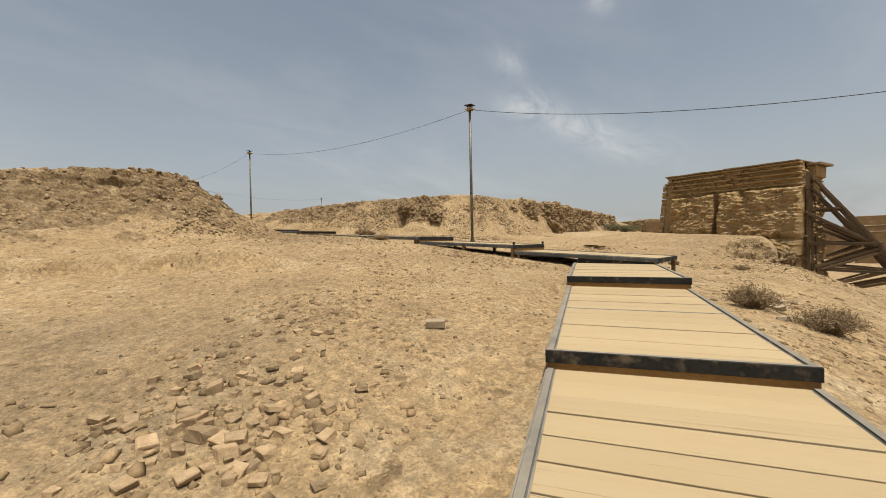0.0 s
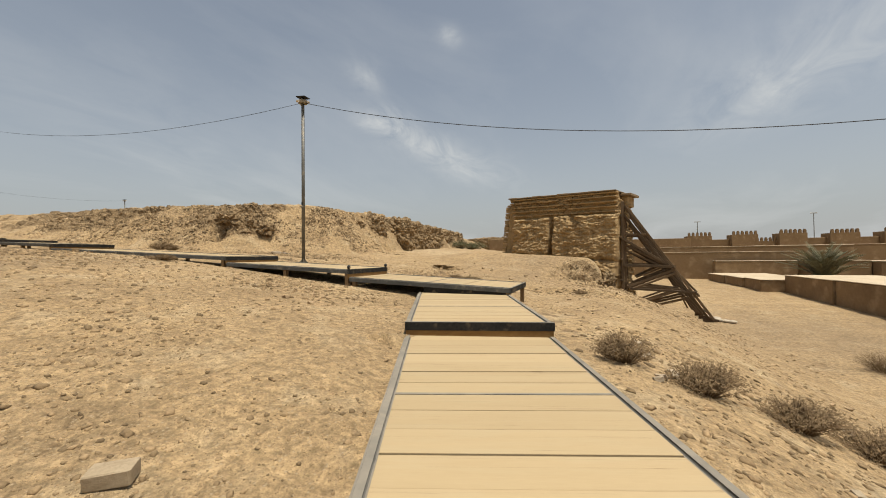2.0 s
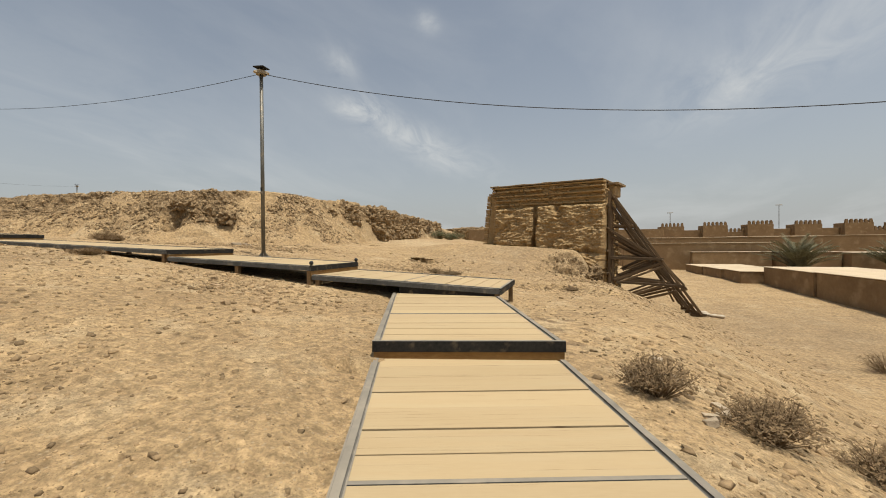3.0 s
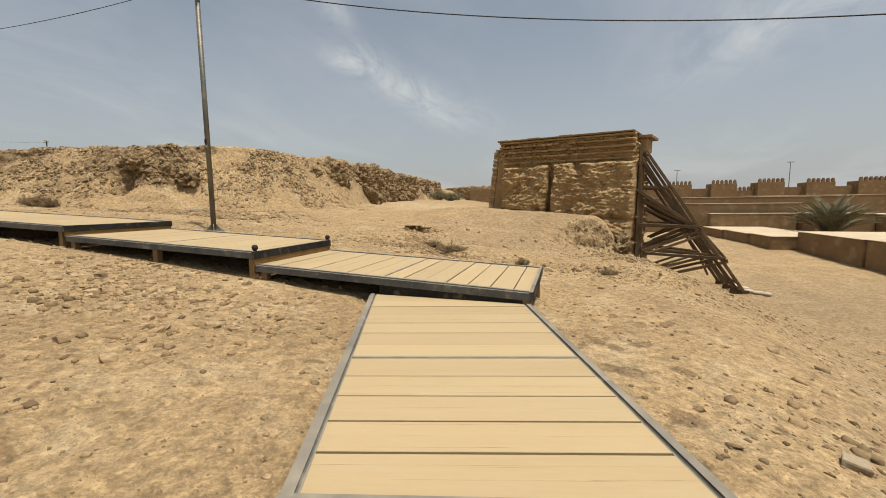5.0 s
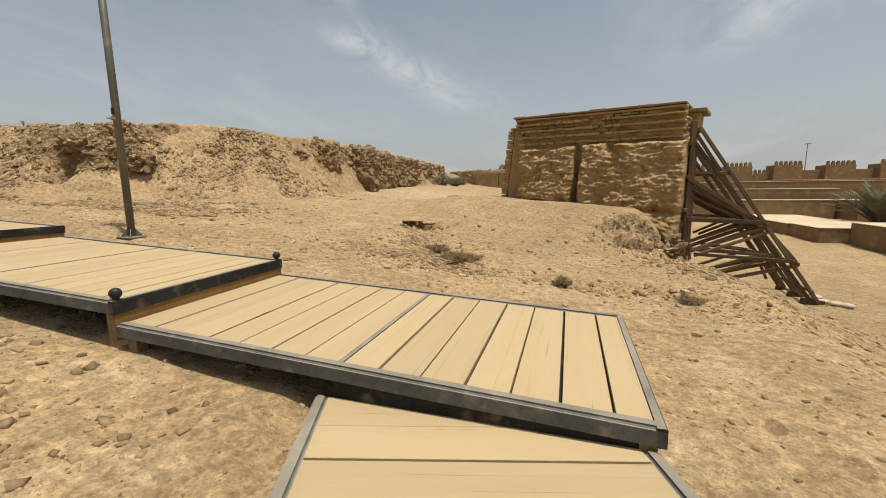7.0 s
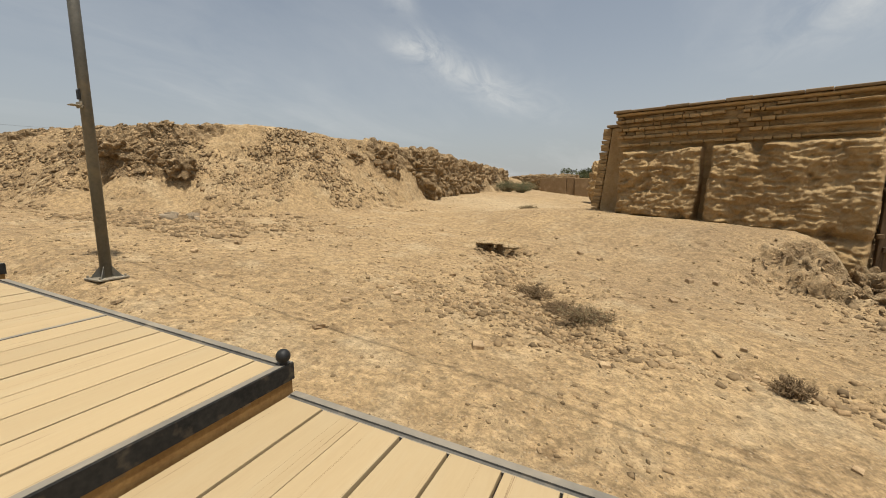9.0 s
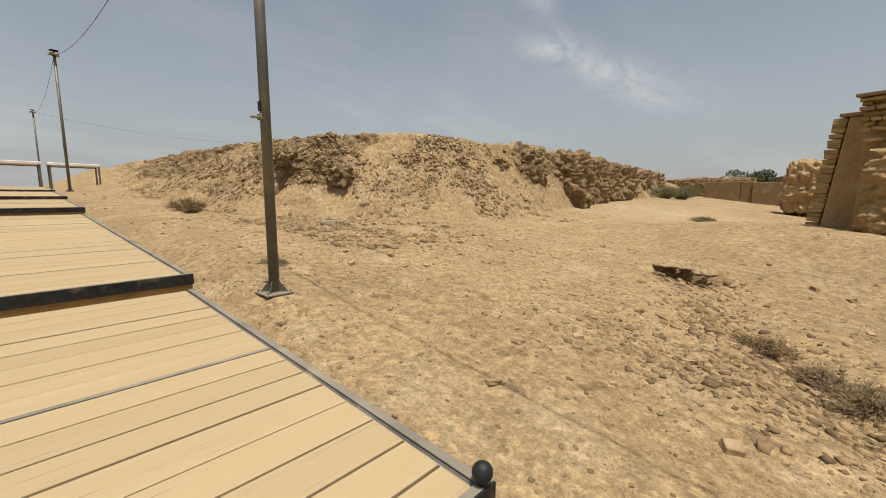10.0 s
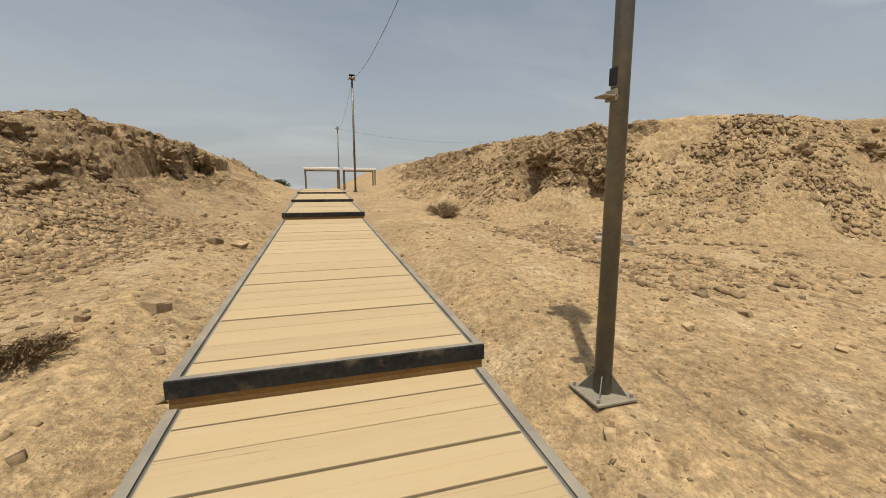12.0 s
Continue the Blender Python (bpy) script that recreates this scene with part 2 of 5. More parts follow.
    if cracks:
        # hairline splits along the grain
        cm = n.new("ShaderNodeMapping")
        cm.inputs["Scale"].default_value = (0.55, 13.0, 1.0)
        l.new(vec, cm.inputs["Vector"])
        cn = n.new("ShaderNodeTexNoise")
        cn.inputs["Scale"].default_value = 1.0
        cn.inputs["Detail"].default_value = 3
        l.new(cm.outputs[0], cn.inputs["Vector"])
        cd = n.new("ShaderNodeMath")
        cd.operation = "ABSOLUTE"
        sb = n.new("ShaderNodeMath")
        sb.operation = "SUBTRACT"
        sb.inputs[1].default_value = 0.66
        l.new(cn.outputs["Fac"], sb.inputs[0])
        l.new(sb.outputs[0], cd.inputs[0])
        cr = n.new("ShaderNodeValToRGB")
        cr.color_ramp.elements[0].position, cr.color_ramp.elements[1].position = 0.002, 0.008
        cr.color_ramp.elements[0].color, cr.color_ramp.elements[1].color = (1, 1, 1, 1), (0, 0, 0, 1)
        l.new(cd.outputs[0], cr.inputs[0])
        mx = n.new("ShaderNodeMix")
        mx.data_type = "RGBA"
        l.new(cr.outputs[0], mx.inputs["Factor"])
        l.new(col, mx.inputs["A"])
        mx.inputs["B"].default_value = (0.16, 0.10, 0.05, 1)
        col = mx.outputs["Result"]
    if vary:
        hs = n.new("ShaderNodeHueSaturation")
        mr = n.new("ShaderNodeMapRange")
        mr.inputs["To Min"].default_value = 1 - vary
        mr.inputs["To Max"].default_value = 1 + vary
        if island:
            l.new(n.new("ShaderNodeNewGeometry").outputs["Random Per Island"], mr.inputs["Value"])
        else:
            l.new(info.outputs["Random"], mr.inputs["Value"])
        l.new(mr.outputs[0], hs.inputs["Value"])
        l.new(col, hs.inputs["Color"])
        col = hs.outputs[0]
    l.new(col, bsdf.inputs["Base Color"])
    if bump:
        bp = n.new("ShaderNodeBump")
        bp.inputs["Strength"].default_value = bump
        bp.inputs["Distance"].default_value = bump_dist
        l.new(height, bp.inputs["Height"])
        l.new(bp.outputs[0], bsdf.inputs["Normal"])
    MATS[name] = m
    return m


PRINTS = [((1.28, 0.02), 0.19, 0.11, 50), ((1.03, -0.89), 0.13, 0.15, 20), ((0.85, -0.82), 0.12, 0.14, 80), ((0.77, -0.05), 0.12, 0.09, 0), ((1.56, -0.74), 0.15, 0.09, -40), ((1.35, -1.7), 0.16, 0.13, 10), ((1.4, 0.87), 0.16, 0.09, 60), ((0.98, -0.2), 0.09, 0.12, 30), ((1.8, 1.05), 0.15, 0.09, 45), ((1.1, 1.34), 0.14, 0.08, 70)]
SAND = material("sand_ground", (0.228, 0.153, 0.076), (0.372, 0.260, 0.132), scale=0.6, fine=13.0, bump=1.0, bump_dist=0.06, speckle=True, coords="World", stain=(0.36, 0.27, 0.153), stain_at=(0.52, 0.74), rough=0.95, damp=(0.155, 0.100, 0.048), prints=PRINTS, patch=(((-18.0, -3.4), 4.5, (0.19, 0.132, 0.072)), ((-3.4, -11.6), 5.0, (0.165, 0.118, 0.068)), ((-10.5, -3.4), 2.6, (0.19, 0.132, 0.072)), ((10.5, 11.0), 9.0, (0.19, 0.135, 0.078)), ((-8.5, 21.0), 6.5, (0.42, 0.325, 0.195)), ((-1.2, 10.8), 4.2, (0.205, 0.142, 0.08))))
STONE = material("earth_stone", (0.15, 0.10, 0.050), (0.33, 0.228, 0.120), scale=3.0, fine=30, bump=0.6, coords="World", vary=0.42, island=True, rough=0.95)
CRAG = material("crumbling_earth", (0.128, 0.083, 0.040), (0.275, 0.186, 0.093), scale=1.8, fine=15.0, bump=1.0, bump_dist=0.09, coords="World", stain=(0.33, 0.24, 0.133), stain_at=(0.5, 0.7), rough=0.95, speckle=True)
PALE_STONE = material("pale_stone", (0.28, 0.22, 0.145), (0.41, 0.33, 0.225), scale=5.0, fine=40, bump=0.5, vary=0.12)
MUD = material("mud_wall", (0.245, 0.156, 0.070), (0.415, 0.288, 0.137), scale=1.6, fine=16, bump=1.0, bump_dist=0.08, stain=(0.38, 0.275, 0.15), stain_at=(0.52, 0.75), rough=0.95, coords="World")
BRICK = material("mud_brick", (0.245, 0.160, 0.074), (0.42, 0.288, 0.138), scale=4.0, fine=35, bump=0.7, vary=0.18, rough=0.95)
CAP = material("dark_coping", (0.16, 0.115, 0.065), (0.29, 0.205, 0.115), scale=3.0, fine=25, bump=0.5, vary=0.1)
PLANK = material("sandy_plank", (0.358, 0.264, 0.142), (0.393, 0.295, 0.163), scale=1.4, fine=22, bump=0.16, stretch=(0.35, 3.0, 3.0), vary=0.06, rough=0.8, stain=(0.38, 0.295, 0.17), stain_at=(0.5, 0.8), cracks=True)
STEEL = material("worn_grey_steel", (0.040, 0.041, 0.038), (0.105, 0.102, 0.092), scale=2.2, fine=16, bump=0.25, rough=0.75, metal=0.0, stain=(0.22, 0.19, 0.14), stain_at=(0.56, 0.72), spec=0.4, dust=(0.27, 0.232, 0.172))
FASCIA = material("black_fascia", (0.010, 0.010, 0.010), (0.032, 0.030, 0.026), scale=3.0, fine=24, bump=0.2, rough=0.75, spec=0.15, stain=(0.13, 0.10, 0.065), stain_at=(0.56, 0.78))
RISER = material("brown_riser", (0.15, 0.075, 0.022), (0.26, 0.15, 0.05), scale=2.0, fine=20, bump=0.2, stretch=(0.4, 2, 2))
POST = material("brown_post", (0.14, 0.09, 0.045), (0.26, 0.17, 0.085), scale=3, fine=25, bump=0.3)
POLE = material("pole_steel", (0.085, 0.082, 0.068), (0.155, 0.145, 0.118), scale=2.0, fine=30, bump=0.1, rough=0.5, metal=0.3, stain=(0.20, 0.165, 0.11), stain_at=(0.5, 0.75), spec=0.5)
PALE_STEEL = material("pale_dusty_steel", (0.19, 0.165, 0.12), (0.29, 0.25, 0.185), scale=4.0, fine=30, bump=0.1, rough=0.6, metal=0.2)
BLACK = material("black_plastic", (0.008, 0.008, 0.008), (0.022, 0.021, 0.02), scale=4, fine=30, bump=0.1, rough=0.55)
TIMBER = material("weathered_timber", (0.06, 0.038, 0.02), (0.165, 0.11, 0.06), scale=2.0, fine=24, bump=0.5, stretch=(3, 3, 0.35), vary=0.3)
PLASTER = material("tan_plaster", (0.165, 0.103, 0.05), (0.24, 0.158, 0.08), scale=0.5, fine=5, bump=0.3, coords="World", stain=(0.30, 0.21, 0.115), stain_at=(0.55, 0.75))
PALE_TOP = material("pale_wall_top", (0.40, 0.31, 0.20), (0.53, 0.43, 0.29), scale=0.8, fine=8, bump=0.3, coords="World")
TWIG = material("dry_twig", (0.115, 0.076, 0.038), (0.25, 0.170, 0.09), scale=6, fine=40, bump=0.0, vary=0.25, island=True)
DRY_LEAF = material("dry_leaf", (0.135, 0.090, 0.044), (0.255, 0.172, 0.088), scale=6, fine=40, bump=0.0, vary=0.3, island=True)
SCRUB = material("scrub_leaf", (0.125, 0.10, 0.05), (0.235, 0.185, 0.098), scale=6, fine=40, bump=0.0, vary=0.25, island=True)
GREEN = material("desert_leaf", (0.045, 0.055, 0.022), (0.10, 0.11, 0.05), scale=4, fine=40, bump=0.0, vary=0.3, island=True)
PALM_LEAF = material("palm_leaf", (0.09, 0.088, 0.05), (0.19, 0.178, 0.105), scale=4, fine=40, bump=0.0, vary=0.3, island=True)
WHITE_TOP = material("white_panel", (0.62, 0.57, 0.52), (0.76, 0.72, 0.67), scale=2.0, fine=12, bump=0.1, rough=0.6)
SANDBAG = material("pale_sack", (0.36, 0.30, 0.215), (0.50, 0.43, 0.325), scale=5, fine=40, bump=0.4)


# ---- building helpers ----
def mesh_from(name, verts, faces, mat, smooth=False):
    me = bpy.data.meshes.new(name)
    me.from_pydata([tuple(v) for v in verts], [], [tuple(f) for f in faces])
    me.materials.append(mat)
    if smooth:
        me.polygons.foreach_set("use_smooth", [True] * len(me.polygons))
    me.update()
    return me


def attach(ob, parent, label=""):
    if parent is not None:
        ob.parent = parent
    if label:
        ob["label"] = label
    return ob


def part(name, bm, mat, parent, label="", smooth=False):
    me = bpy.data.meshes.new(name)
    bm.to_mesh(me)
    bm.free()
    me.materials.append(mat)
    if smooth:
        me.polygons.foreach_set("use_smooth", [True] * len(me.polygons))
    return attach(new(name, me), parent, label)


def thing(name, at, label, category, group="", kind=""):
    ob = new(name)
    ob.empty_display_size = 0.1
    ob.matrix_basis = Matrix.Translation(at)
    return tagged(ob, label, category, group, kind)


def box(bm, lo, hi, bevel=0.0, m=None):
    c = [(a + b) / 2 for a, b in zip(lo, hi)]
    s = [max(b - a, 1e-4) for a, b in zip(lo, hi)]
    mm = Matrix.Translation(c) @ Matrix.Diagonal((*s, 1))
    if m is not None:
        mm = m @ mm
    r = bmesh.ops.create_cube(bm, size=1.0, matrix=mm)
    if bevel:
        es = list({e for v in r["verts"] for e in v.link_edges})
        bmesh.ops.bevel(bm, geom=es, offset=bevel, segments=1, affect="EDGES")
    return bm


def beam(bm, a, b, w, d, bevel=0.006, up=(0, 0, 1)):
    """A squared bar from a to b, w wide and d deep."""
    a, b = Vector(a), Vector(b)
    z = (b - a).normalized()
    x = Vector(up).cross(z)
    if x.length < 1e-3:
        x = Vector((1, 0, 0)).cross(z)
    x.normalize()
    y = z.cross(x)
    m = Matrix((x, y, z)).transposed().to_4x4()
    m.translation = a
    return box(bm, (-w / 2, -d / 2, 0), (w / 2, d / 2, (b - a).length), bevel, m)


def tube(bm, a, b, r0, r1=None, seg=12):
    a, b = Vector(a), Vector(b)
    r1 = r0 if r1 is None else r1
    q = (b - a).to_track_quat("Z", "Y").to_matrix().to_4x4()
    q.translation = (a + b) / 2
    bmesh.ops.create_cone(bm, cap_ends=True, segments=seg, radius1=r0, radius2=r1, depth=(b - a).length, matrix=q)
    return bm


def prism(bm, poly, z0, z1, bevel=0.0):
    """An upright prism over the polygon poly (x, y pairs, anticlockwise)."""
    lo = [bm.verts.new((x, y, z0)) for x, y in poly]
    hi = [bm.verts.new((x, y, z1)) for x, y in poly]
    n = len(poly)
    bm.faces.new(hi)
    bm.faces.new(lo[::-1])
    for i in range(n):
        bm.faces.new((lo[i], lo[(i + 1) % n], hi[(i + 1) % n], hi[i]))
    bm.normal_update()
    if bevel:
        es = [e for e in bm.edges if all(v in hi for v in e.verts)]
        bmesh.ops.bevel(bm, geom=es, offset=bevel, segments=1 if bevel < 0.015 else 3, affect="EDGES")
    return bm


# ---- smooth value noise over the plan ----
_rng = np.random.RandomState(7)
_LAT = _rng.rand(16, 256, 256)


def vnoise(x, y, k):
    t = _LAT[k % 16]
    xi, yi = np.floor(x).astype(np.int64), np.floor(y).astype(np.int64)
    fx, fy = x - xi, y - yi
    fx, fy = fx * fx * (3 - 2 * fx), fy * fy * (3 - 2 * fy)
    a, b = t[xi % 256, yi % 256], t[(xi + 1) % 256, yi % 256]
    c, d = t[xi % 256, (yi + 1) % 256], t[(xi + 1) % 256, (yi + 1) % 256]
    return (a * (1 - fx) + b * fx) * (1 - fy) + (c * (1 - fx) + d * fx) * fy


def fbm(x, y, size, octaves, k=0, gain=0.5):
    """Noise about 0, within -1 and 1; size is the largest wave in metres."""
    x, y = np.asarray(x, float), np.asarray(y, float)
    out, amp, tot = np.zeros_like(x), 1.0, 0.0
    ca, sa = math.cos(0.6), math.sin(0.6)
    for i in range(octaves):
        f = 2.03 ** i / size
        out = out + amp * (2 * vnoise((ca * x - sa * y) * f + 31.7 * i, (sa * x + ca * y) * f + 17.3 * i, k + i) - 1)
        tot += amp
        amp *= gain
    return out / tot


_LAT3 = np.random.RandomState(9).rand(3, 64, 64, 64)


def vnoise3(x, y, z, k):
    t = _LAT3[k % 3]
    xi, yi, zi = (np.floor(v).astype(np.int64) for v in (x, y, z))
    fx, fy, fz = x - xi, y - yi, z - zi
    fx, fy, fz = (f * f * (3 - 2 * f) for f in (fx, fy, fz))
    out = 0.0
    for dx in (0, 1):
        for dy in (0, 1):
            for dz in (0, 1):
                w = (fx if dx else 1 - fx) * (fy if dy else 1 - fy) * (fz if dz else 1 - fz)
                out = out + w * t[(xi + dx) % 64, (yi + dy) % 64, (zi + dz) % 64]
    return out


def crags(x, y, z):
    """Ridged lumps in space, about 0: broken earth with crevices."""
    out = 0.0
    for i, (size, amp) in enumerate(((0.95, 0.30), (0.42, 0.34), (0.21, 0.34))):
        n = np.abs(2 * vnoise3(x / size + 3.7 * i, y / size + 9.1, z / size * 1.25, i) - 1)
        out = out + amp * (n * 1.6 - 0.55)
    return out


def ramp01(a, b, x):
    t = np.clip((x - a) / (b - a), 0, 1)
    return t * t * (3 - 2 * t)


def along(points, x, y):
    """Distance to a polyline, and the values that its points carry there."""
    best = np.full(np.shape(x), 1e9)
    vals = [np.zeros(np.shape(x)) for _ in points[0][2:]]
    for p, q in zip(points, points[1:]):
        dx, dy = q[0] - p[0], q[1] - p[1]
        t = np.clip(((x - p[0]) * dx + (y - p[1]) * dy) / max(dx * dx + dy * dy, 1e-9), 0, 1)
        d = np.hypot(x - p[0] - t * dx, y - p[1] - t * dy)
        near = d < best
        best = np.where(near, d, best)
        for i in range(len(vals)):
            vals[i] = np.where(near, p[2 + i] + t * (q[2 + i] - p[2 + i]), vals[i])
    return best, vals


# ridge lines: x, y, top, half width of the top, half width of the foot
RIDGE_EAST = [(-75, 9, 5.3, 1.0, 6.5), (-41, 9.7, 5.05, 1.0, 6.2), (-30, 10.0, 5.0, 1.1, 5.8), (-24, 10.2, 4.92, 1.2, 5.4), (-18.4, 10.4, 4.66, 1.7, 5.1), (-16.0, 12.6, 4.74, 1.8, 5.2),
              (-15.4, 16.5, 4.74, 2.4, 4.2), (-15.5, 22, 4.5, 3.0, 3.75), (-16.2, 32, 4.3, 3.0, 3.75), (-20, 60, 3.8, 2.6, 5.0)]
RIDGE_WEST = [(-16.5, -40, 3.3, 1.5, 6.0), (-16.2, -12, 3.5, 1.5, 5.6), (-16.4, -7.4, 4.2, 1.0, 5.2), (-20, -6.5, 4.95, 0.9, 5.1), (-25, -5.6, 4.75, 0.8, 4.7), (-33, -5.2, 4.65, 0.8, 4.2), (-40, -5.2, 4.5, 0.8, 4.2), (-50, -5.4, 3.7, 0.7, 3.8), (-65, -6.2, 2.8, 0.6, 3.6), (-90, -8, 2.0, 0.6, 3.4)]
KNOLL = [(-4.2, 15.4, 1.72, 1.2, 5.4), (2.0, 12.7, 1.32, 0.9, 4.6)]
DECKS_P = [(3.9, -13.4, -0.27), (1.73, -7.64, 0.0), (1.73, -7.64, 0.17), (0.16, -3.53, 0.36), (0.16, -3.53, 0.543), (-1.2, 0.0, 0.62)]
DECKS_L = [(0.0, 1.1, 0.766), (-4.36, 1.1, 0.99), (-8.7, 1.1, 1.40), (-17.5, 1.1, 1.99), (-31, 1.1, 2.8)]


def slope_profile(s):
    """From the top (s = 0) to the foot (s = 1): a steep crumbling head over a talus."""
    s = np.clip(s, 0, 1)
    t = np.clip((s - 0.26) / 0.74, 0, 1)
    return np.where(s < 0.26, 1 - 0.26 * ramp01(0.0, 0.28, s), (1 - 0.26 * ramp01(0.0, 0.28, 0.26)) * (1 - t) ** 1.22)


def ground_height(x, y):
    x, y = np.asarray(x, float), np.asarray(y, float)
    h = 0.20 + 0.128 * np.clip(0.3 - x, 0, 11.5) + 0.052 * np.clip(-12 - x, 0, 20) + 0.03 * np.clip(y - 8, 0, 22)
    h = h - 0.9 * ramp01(-4, -13, y)
    shift = 2.2 * ramp01(9.5, 12.0, y)
    south = ramp01(0.5, -2.5, y)
    h = h - 2.1 * ramp01(1.8 - 0.8 * south, 8.2 + 0.6 * south, x + shift * ramp01(12, 6, x) + 0.25 * fbm(x, y, 3.0, 3, 3))
    wob = fbm(x, y, 2.2, 4, 1)
    rough = np.zeros_like(h)
    d, (top, r, big) = along(KNOLL, x, y)
    s = (d + 0.5 * wob - r) / (big - r)
    k = np.clip(1 - s, 0, 1)
    k = k * k * (3 - 2 * k) * (1 - ramp01(1.6, 3.2, x + 0.4 * wob + 0.4 * np.clip(12 - y, 0, 3)))
    h = h + np.maximum(top - h, 0) * k
    rough = np.maximum(rough, 0.9 * np.exp(-((x - 1.6) ** 2 / 2.0 + (y - 10.7) ** 2 / 1.5) ** 2))
    for ridge, k0, broken in ((RIDGE_EAST, 5, 0.95), (RIDGE_WEST, 9, 0.5 + 0.55 * ramp01(-9.5, -6.5, y))):
        d, (top, r, big) = along(ridge, x, y)
        wide = fbm(x, y, 6.0, 4, k0)
        s = (d + 1.1 * wide + 0.45 * fbm(x, y, 1.6, 3, k0 + 2) - r) / (big - r)
        p = slope_profile(s)
        h = h + np.maximum(top + 0.35 * wide - h, 0) * p
        chute = np.clip(0.66 + 1.9 * fbm(x, y, 3.6, 3, k0 + 4), 0.10, 1)
        rough = np.maximum(rough, broken * chute * np.clip(0.10 + 2.0 * (p - 0.30), 0, 1) * (1 - 0.5 * ramp01(0.93, 1.0, p)) + 0.22 * np.clip(p * 6, 0, 1))
    # crumbling lumps on the heads of the mounds, faint undulation elsewhere
    lumps = np.abs(fbm(x, y, 1.1, 4, 12, 0.55))
    crumble = np.abs(fbm(x, y, 0.62, 3, 2, 0.6))
    h = h + rough * (0.26 * (0.28 - lumps) + 0.20 * (0.22 - crumble) + 0.08 * fbm(x, y, 0.26, 2, 7))
    # broken ledges of old courses
    rise = 0.36
    q = h / rise + 0.9 * fbm(x, y, 2.4, 3, 11)
    lev = np.floor(q) + np.clip((q - np.floor(q) - 0.7) / 0.3, 0, 1) ** 1.5
    h = h + rough * np.clip(0.8 + 1.6 * fbm(x, y, 3.1, 2, 14), 0, 1) * 0.3 * (lev - q + 0.2) * rise
    h = h + 0.05 * fbm(x, y, 2.6, 3, 4) + 0.030 * fbm(x, y, 0.55, 3, 6) + 0.014 * fbm(x, y, 0.22, 2, 9)
    # a low broken ledge across the slope
    h = h + 0.13 * ramp01(-0.16, 0.16, y - 5.45 + 0.2 * x + 0.35 * wob) * ramp01(-3.2, -1.8, x) * ramp01(4.0, 2.4, x) * ramp01(9.0, 6.5, y)
    # low eroded bank at the foot of the west mound
    past = -0.75 * (x + 8.9) + 0.66 * (y + 9.6) + 0.9 * fbm(x, y, 1.3, 3, 6)
    held = ramp01(-6.0, -8.0, y) * ramp01(-5.0, -6.5, x)
    h = h + 0.34 * ramp01(-0.25, 0.3, past) * ramp01(2.8, 0.6, past) * held
    rough = np.maximum(rough, 0.26 * held * np.exp(-((past - 0.05) / 0.4) ** 2))
    # the pit and the hollow in the mound
    h = h + 0.14 * np.exp(-(((x + 5.25) / 0.9) ** 2 + ((y - 10.35) / 0.5) ** 2)) - 0.55 * np.exp(-(((x + 5.3 + 0.25 * wob) / 0.48) ** 2 + ((y - 9.8 + 0.15 * wob) / 0.36) ** 2) ** 2)
    h = h - 0.17 * np.exp(-((x + 4.1 - 0.45 * (8.0 - y) + 0.2 * wob) ** 2 / 0.2)) * ramp01(9.6, 8.6, y) * ramp01(4.4, 5.6, y)
    h = h - 0.9 * np.exp(-(((x + 17.3) / 0.45) ** 2 + ((y - 7.25) / 0.5) ** 2))
    rough = np.maximum(rough, 0.5 * np.exp(-(((x + 5.3) / 0.9) ** 2 + ((y - 9.8) / 0.6) ** 2) ** 2))
    # the ground lies under the boardwalks
    for deck, half, drop in ((DECKS_P, 1.2, 0.14), (DECKS_L, 1.15, 0.24)):
        d, (zt,) = along(deck, x, y)
        cap = zt - drop + np.maximum(d - half, 0) * 0.33 + 0.02 * wob
        h = np.where(d < 5, np.minimum(h, cap), h)
    far = ramp01(70, 160, np.hypot(x, y))
    return h * (1 - far) - 1.0 * far, rough


def zg(x, y):
    return float(ground_height(np.array([x]), np.array([y]))[0][0])


# ---- ground: one sheet out to the horizon ----
def spread(lo, hi, step, far, growth):
    mid = list(np.arange(lo, hi, step))
    left, right, g = [], [], step
    v = lo
    while v > -far:
        g = min(g * growth, 200)
        v -= g
        left.append(v)
    v, g = mid[-1], step
    while v < far:
        g = min(g * growth, 200)
        v += g
        right.append(v)
    return np.array(left[::-1] + mid + right)


GRID = []


